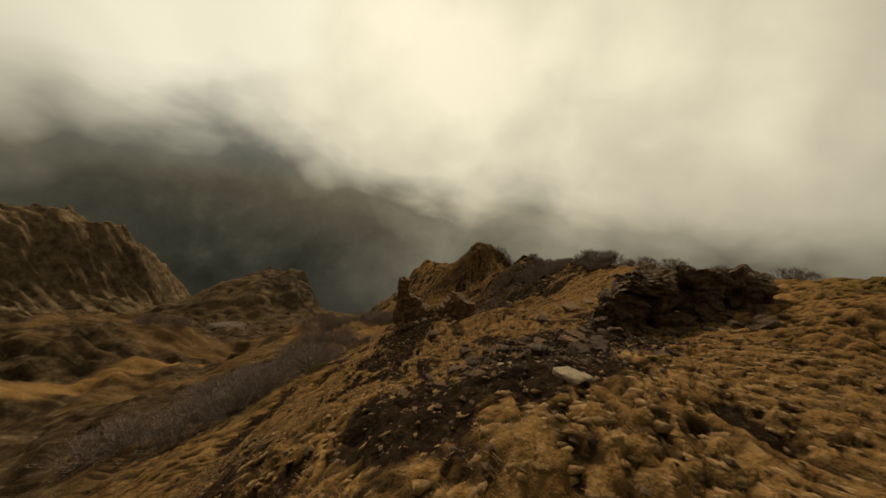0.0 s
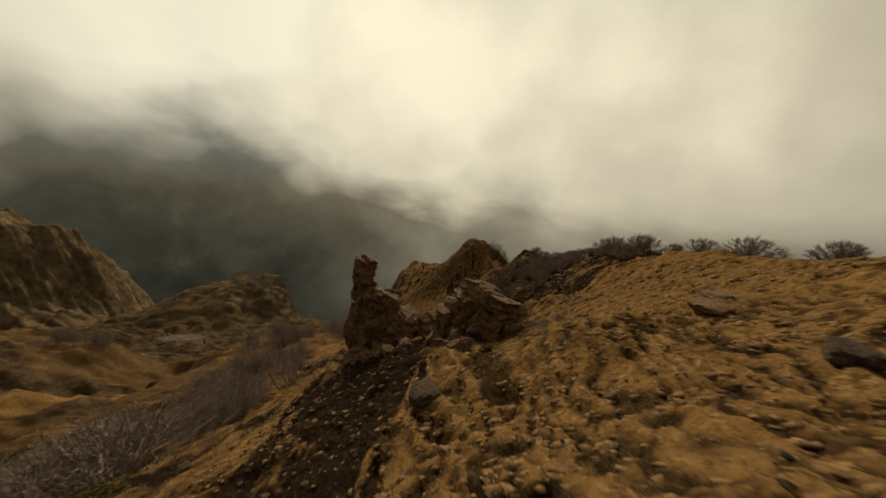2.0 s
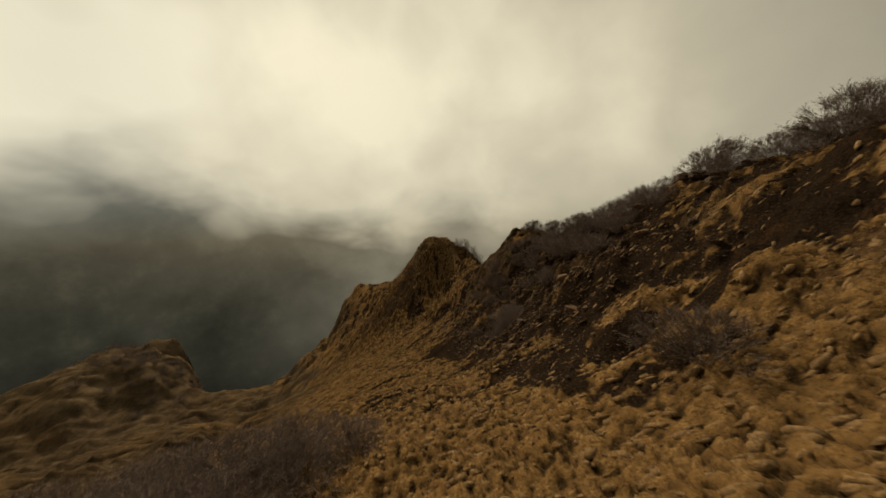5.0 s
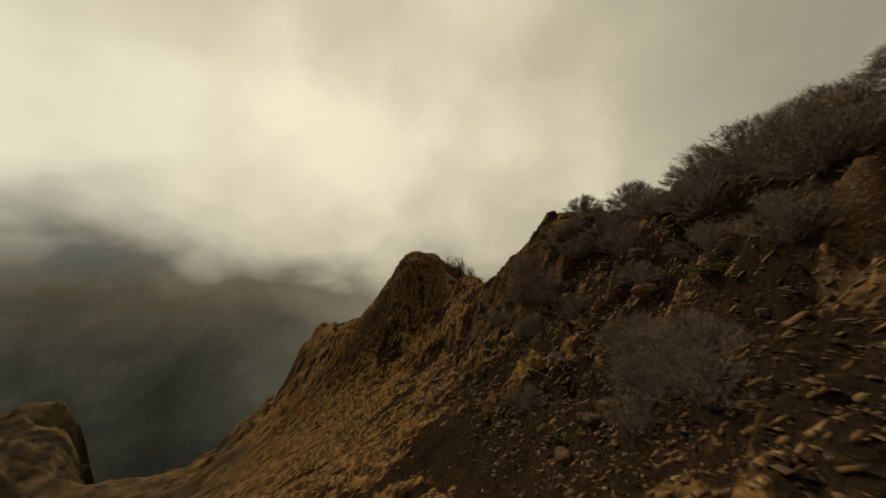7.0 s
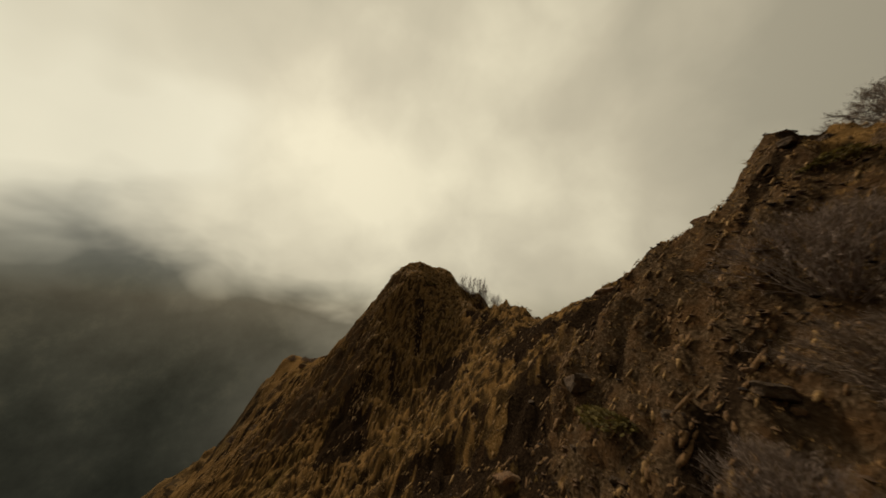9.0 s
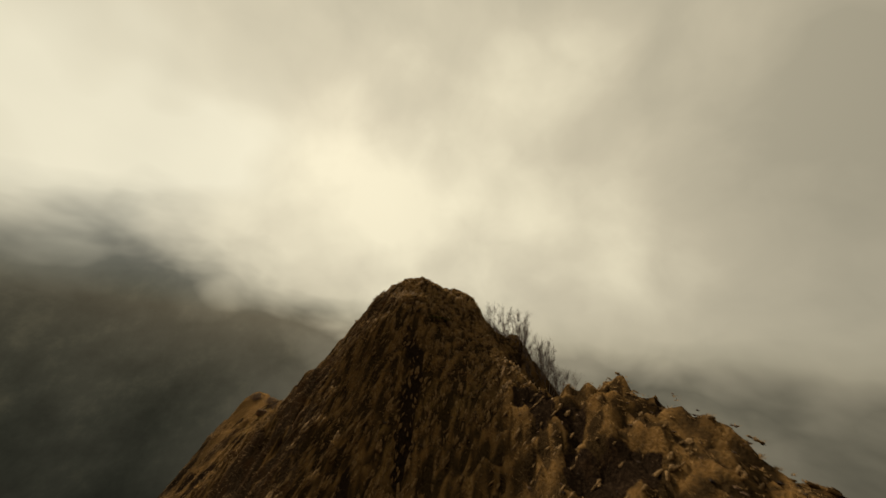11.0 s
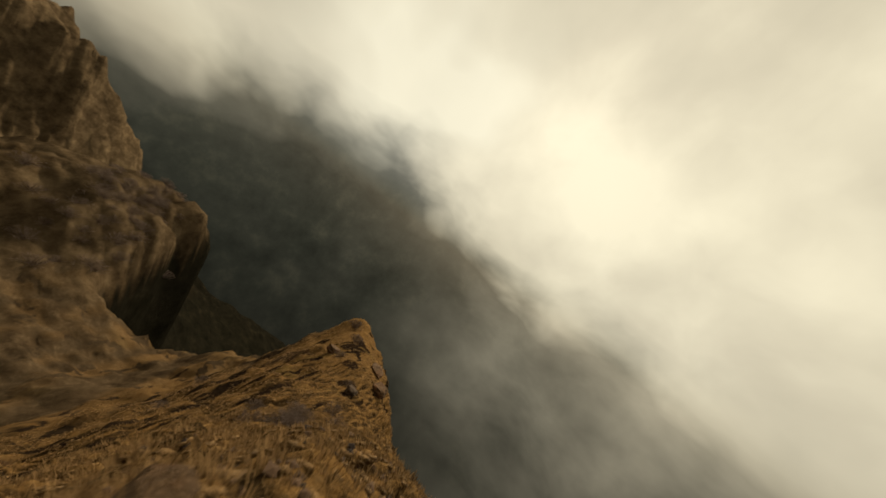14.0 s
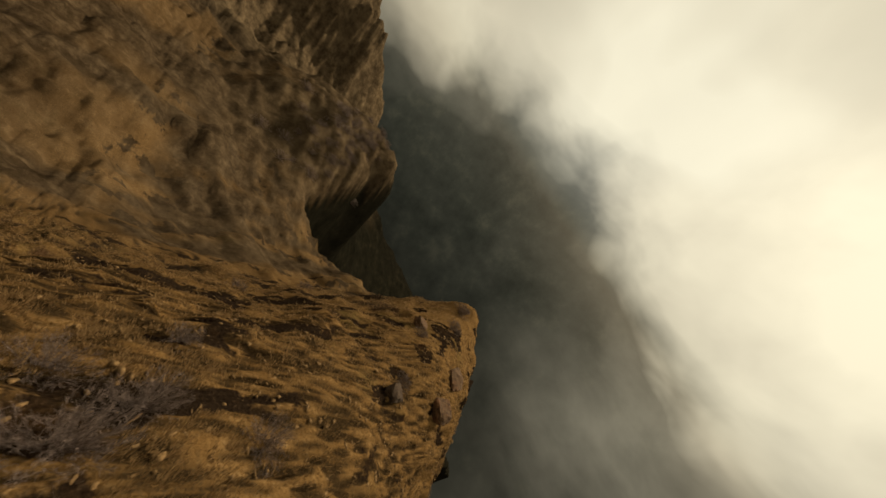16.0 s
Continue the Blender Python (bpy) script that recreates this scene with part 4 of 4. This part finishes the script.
def grow(seed, stems, spread, tall, lean, thick, forks):
    """A bush of stems that arch out from one foot and fork into a rounded haze of fine twigs: the woody limbs, the stems and the twigs."""
    r = random.Random(seed)
    limbs, rods, twigs = [], [], []
    for k in range(stems):
        a, u = r.uniform(0, 6.283), r.random()
        out = spread * u**0.6
        top = Vector((math.cos(a) * out, math.sin(a) * out, tall * math.sqrt(max(0.05, 1 - 0.93 * u)) * r.uniform(0.74, 0.88)))
        top.x += lean * top.z
        foot = Vector((0.02 * math.cos(a) * spread, 0.02 * math.sin(a) * spread, -0.15))
        rad, p = thick * r.uniform(0.5, 1.0), foot
        for n in range(1, 4):
            s = n / 3
            q = foot.lerp(top, s) + Vector((0, 0, 0.25 * tall * s * (1 - s))) + Vector((r.gauss(0, 0.05), r.gauss(0, 0.05), r.gauss(0, 0.03))) * spread
            (limbs if k < stems // 6 and n < 3 else rods).append((p, q, rad, rad * 0.66))
            for _ in range((forks // 3, forks, forks * 2)[n - 1]):
                b = p.lerp(q, r.uniform(0.3, 1.0))
                way = ((q - p).normalized() + Vector((r.gauss(0, 0.55), r.gauss(0, 0.55), r.gauss(0.12, 0.4)))).normalized()
                m = b + way * tall * r.uniform(0.07, 0.16)
                twigs.append((b, m, rad * 0.8))
                for _ in range(3):
                    turn = (way + Vector((r.gauss(0, 0.6), r.gauss(0, 0.6), r.gauss(0.1, 0.45)))).normalized()
                    c = b.lerp(m, r.uniform(0.3, 1.0))
                    twigs.append((c, c + turn * tall * r.uniform(0.035, 0.09), rad * 0.7))
            p, rad = q, rad * 0.66
    return limbs, rods, twigs


SHRUBS = {}


def shrub(kind, x, y, scale, turn, label, category="shrub", group="bare shrubs on the ridge", tall=1.0, sink=0.1):
    stems, spread, high, lean, thick, forks, mat, name = {
        "round": (120, 0.7, 1.0, 0.1, 0.0085, 9, MAT_TWIG, "bare_shrub"),
        "windswept": (120, 0.72, 0.95, 0.45, 0.0085, 9, MAT_TWIG, "bare_shrub"),
        "low": (110, 0.88, 0.85, 0.05, 0.008, 8, MAT_TWIG_PALE, "bare_bush"),
        "far": (60, 0.9, 0.85, 0.05, 0.014, 4, MAT_TWIG_PALE, "bare_bush"),
        "wide": (110, 0.95, 0.85, 0.2, 0.009, 9, MAT_TWIG, "bare_bush"),
        "tree": (12, 0.3, 1.0, 0.03, 0.007, 6, MAT_TWIG_PALE, "bare_tree"),
    }[kind]
    place = pose(x, y, at_ground(x, y, sink * scale), 0, 0, turn) @ Matrix.Diagonal((scale, scale, scale * tall, 1))
    if kind not in SHRUBS:
        limbs, rods, twigs = grow(len(SHRUBS) + 3, stems, spread, high, lean, thick, forks)
        SHRUBS[kind] = (branch_mesh("limbs", limbs), sprig_mesh("twigs", rods, twigs))
        SHRUBS[kind][0].materials.append(MAT_BARK)
        SHRUBS[kind][1].materials.append(mat)
    thing = new(name)
    thing.matrix_world = place
    part("trunk", SHRUBS[kind][0], None, thing)
    part("crown", SHRUBS[kind][1], None, thing)
    return tagged(thing, label, category, group)


rng = random.Random(8)
for x, y, scale, kind in ((35.2, 65.5, 4.3, "round"), (35, 69.5, 3.0, "wide"), (34.6, 75.5, 4.6, "windswept"), (34, 79, 2.8, "wide"), (33.6, 83, 2.8, "round"), (33, 87, 3.1, "round"),
                          (32.3, 93.5, 3.5, "round"), (31.3, 100.2, 3.0, "round"), (30, 106.6, 3.0, "windswept"), (36.5, 55, 2.6, "wide"), (37, 49, 3.0, "wide"), (38.4, 42, 2.6, "round"),
                          (39.5, 34, 2.8, "wide"), (36, 59, 2.0, "round"), (24, 155, 1.5, "wide"), (26, 154, 1.3, "wide")):
    shrub(kind, x, y, scale * 1.2, rng.uniform(-25, 25), "leafless windswept shrub standing on the ridge line")
for x, y, scale in ((30, 84, 2.6), (31, 88, 2.8), (29.5, 92, 2.4), (29, 97, 2.6), (28, 101, 2.2), (30.5, 79, 2.4), (32.5, 72, 2.6), (33.5, 66, 3.0), (32, 62, 2.4), (27, 94, 2.0),
                    (14.4, 60.0, 3.0), (17.6, 87.6, 2.6), (15, 85, 2.4), (20.2, 104, 2.6), (21, 100.5, 2.8), (18.6, 99.6, 2.4), (17.5, 88, 2.6), (19.8, 96, 2.2), (21, 103, 2.2), (15.5, 84, 2.4), (23.5, 88, 2.0), (22.5, 106.5, 2.4), (24.5, 100, 2.0), (13, 92, 1.6), (21.5, 91, 1.8),
                    (26, 90, 2.4), (24.5, 94.5, 2.2), (28.5, 88.5, 2.4), (26.5, 98, 2.2), (25.5, 103.5, 2.0), (29.5, 76, 2.6), (31.5, 82, 2.4), (23.8, 83.5, 2.2), (20, 83, 2.2), (18, 106, 1.8), (14, 82.5, 1.8), (16.5, 86.5, 2.2), (13.6, 85, 1.5), (21.5, 101.5, 2.0), (19, 100.5, 1.8), (27, 86, 2.4), (25.5, 83, 2.2), (28, 80, 2.6), (24, 79, 2.2)):
    shrub("low" if rng.random() < 0.7 else "wide", x, y, scale * (1.5 if x > 22 and y > 78 else 1.15), rng.uniform(0, 360), "greyish-mauve leafless bush on the slope", group="leafless bushes on the slope")
for k in range(46):
    s = k / 45
    x, y = -14 - 10 * s + rng.gauss(0, 2.6), 22 + 42 * s + rng.gauss(0, 2.6)
    shrub("low" if k % 2 else "far", x, y, rng.uniform(1.5, 3.6), rng.uniform(0, 360), "mauve-brown leafless thicket bush on the lower slope", group="leafless bushes on the slope")
for x, y, scale in ((-7, 62, 2.4), (-10, 63.5, 2.7), (-4.5, 64.5, 2.2), (-12.5, 66, 2.6), (-2, 66, 1.8), (-8.5, 66.5, 2.6), (-15, 64, 2.2), (-3.2, 44, 1.2), (0.3, 40, 1.0), (1.6, 38.5, 0.9), (-2, 37, 1.0), (0.5, 33, 0.8), (-1.0, 39.5, 1.4), (0.8, 42, 1.2), (7.2, 34, 1.3), (8.4, 35.2, 1.4), (-11, 43.5, 2.0), (-9.6, 42, 1.6), (11, 44.2, 1.1), (13.6, 44.8, 1.3), (-84, 79, 5.0), (-77, 80, 4.5), (-104, 95, 5.0), (-98, 97, 4.0),
                    (-13, 61, 2.8), (-16, 66.5, 2.8), (-11, 67.5, 2.8), (-6, 66, 2.6), (-19, 68, 2.8), (-5.5, 68.5, 2.4), (-9.5, 61, 2.4), (-14, 69, 2.6)):
    shrub("low", x, y, scale * (1.5 if 60 < y < 70 else 1.0), rng.uniform(0, 360), "mauve-brown leafless thicket bush on the lower slope", group="leafless bushes on the slope")
for k in range(28):
    u = rng.random()
    x, y = 25.5 + 9 * u + rng.uniform(-1, 1), 155 - 7 * u + rng.uniform(-2, 3)
    shrub("tree", x, y, rng.uniform(4.0, 6.0), rng.uniform(0, 360), "slender leafless tree fading into mist", "tree", "bare trees below the peak")

for x, y, scale in ((7.7, 168, 1.5), (6.5, 169.3, 1.3), (5.4, 167.4, 1.2), (8.3, 166, 1.5), (9.5, 163.5, 1.3), (10.8, 165.5, 1.2), (3, 170.5, 0.9), (7.5, 173, 1.2), (-5, 195, 1.6), (2, 188, 1.3),
                    (-9, 206, 2.2), (-14, 212, 2.4), (-12, 178, 1.6), (-20, 190, 1.8)):
    shrub("low", x, y, scale, rng.uniform(0, 360), "mauve-grey leafless bush on the spur", group="leafless bushes on the slope")
for x, y, size, kind in ((3.4, 185.5, 1.1, 0), (4.2, 193.5, 1.5, 3), (0, 200, 1.6, 1), (-8, 198, 1.3, 5)):
    boulder(x, y, size, kind, 37 * x, "brown rock standing out of the straw spur", 0.25, 1.0)
for x, y, size, kind in ((4.6, 12.6, 0.4, 1), (5.4, 11.8, 0.5, 3), (3.9, 11.6, 0.25, 5), (6.2, 12.8, 0.4, 1), (1.0, 9.8, 0.25, 3), (-0.6, 6.4, 0.25, 3), (0.2, 7.8, 0.22, 5), (1.0, 6.2, 0.2, 1)):
    boulder(x, y, size, kind, 53 * x, "dark broken rock lying on grit", 0.35, 0.6)
for k in range(40):
    x, y = -13 - 14 * rng.random(), 16 + 22 * rng.random()
    shrub("far", x, y, rng.uniform(2.2, 3.4), rng.uniform(0, 360), "mauve-brown leafless thicket bush on the lower slope", group="leafless bushes on the slope")
for k in range(90):
    s = rng.random()
    x, y = -150 + 55 * s + rng.gauss(0, 9), 238 - 42 * s + rng.gauss(0, 8)
    if x < -84:
        shrub("far", x, y, rng.uniform(2.2, 4.6), rng.uniform(0, 360), "pale leafless bush on the rocky knoll", group="leafless bushes on the knoll", tall=0.9)


# ---- green cushions of low scrub ----
def leaf_mesh(seed):
    """A low dome of many small leaves."""
    r = np.random.default_rng(seed)
    n = 900
    a, h = r.uniform(0, 6.28, n), r.uniform(0, 1, n) ** 0.6
    rad = np.sqrt(1 - h * h) * (0.82 + 0.3 * r.uniform(0, 1, n)) * (1 + 0.18 * np.sin(3 * a + seed))
    c = np.stack([np.cos(a) * rad, np.sin(a) * rad, 0.42 * h + r.normal(0, 0.03, n)], -1)
    d, e = r.normal(0, 1, (n, 3)), r.normal(0, 1, (n, 3))
    d, e = 0.1 * d / np.linalg.norm(d, axis=1, keepdims=True), 0.06 * e / np.linalg.norm(e, axis=1, keepdims=True)
    v = np.stack([c - d, c + e, c + d, c - e], 1)
    return mesh_of("leaves", v.reshape(-1, 3), np.arange(4 * n).reshape(n, 4))


CUSHIONS = [leaf_mesh(k) for k in range(3)]
for me in CUSHIONS:
    me.materials.append(MAT_GREEN)
for x, y, size in ((10.7, 46.3, 1.3), (7.8, 44.5, 0.8), (9.3, 44.2, 0.4), (12.7, 87.8, 0.9), (14.4, 105, 1.3), (18.8, 111.7, 1.6), (21, 98, 1.3), (24, 103, 1.8), (20.5, 86, 1.5), (17.6, 144.6, 1.0),
                   (9, 52, 0.7), (-9, 21, 1.0), (5.5, 24, 0.8), (3.4, 56, 0.8), (25.5, 107, 1.4), (-1.4, 37.6, 0.9), (1.7, 36.4, 0.9), (2.6, 38.4, 0.6), (11.4, 46.8, 1.2), (17, 21.5, 1.0)):
    thing = new("green_scrub", CUSHIONS[int(x * 7) % 3])
    thing.matrix_world = pose(x, y, at_ground(x, y, 0.08), 0, 0, 50 * x) @ Matrix.Diagonal((size, size * 0.8, size * 0.5, 1))
    tagged(thing, "low dull green scrub cushion among dry grass", "scrub", "green scrub cushions")
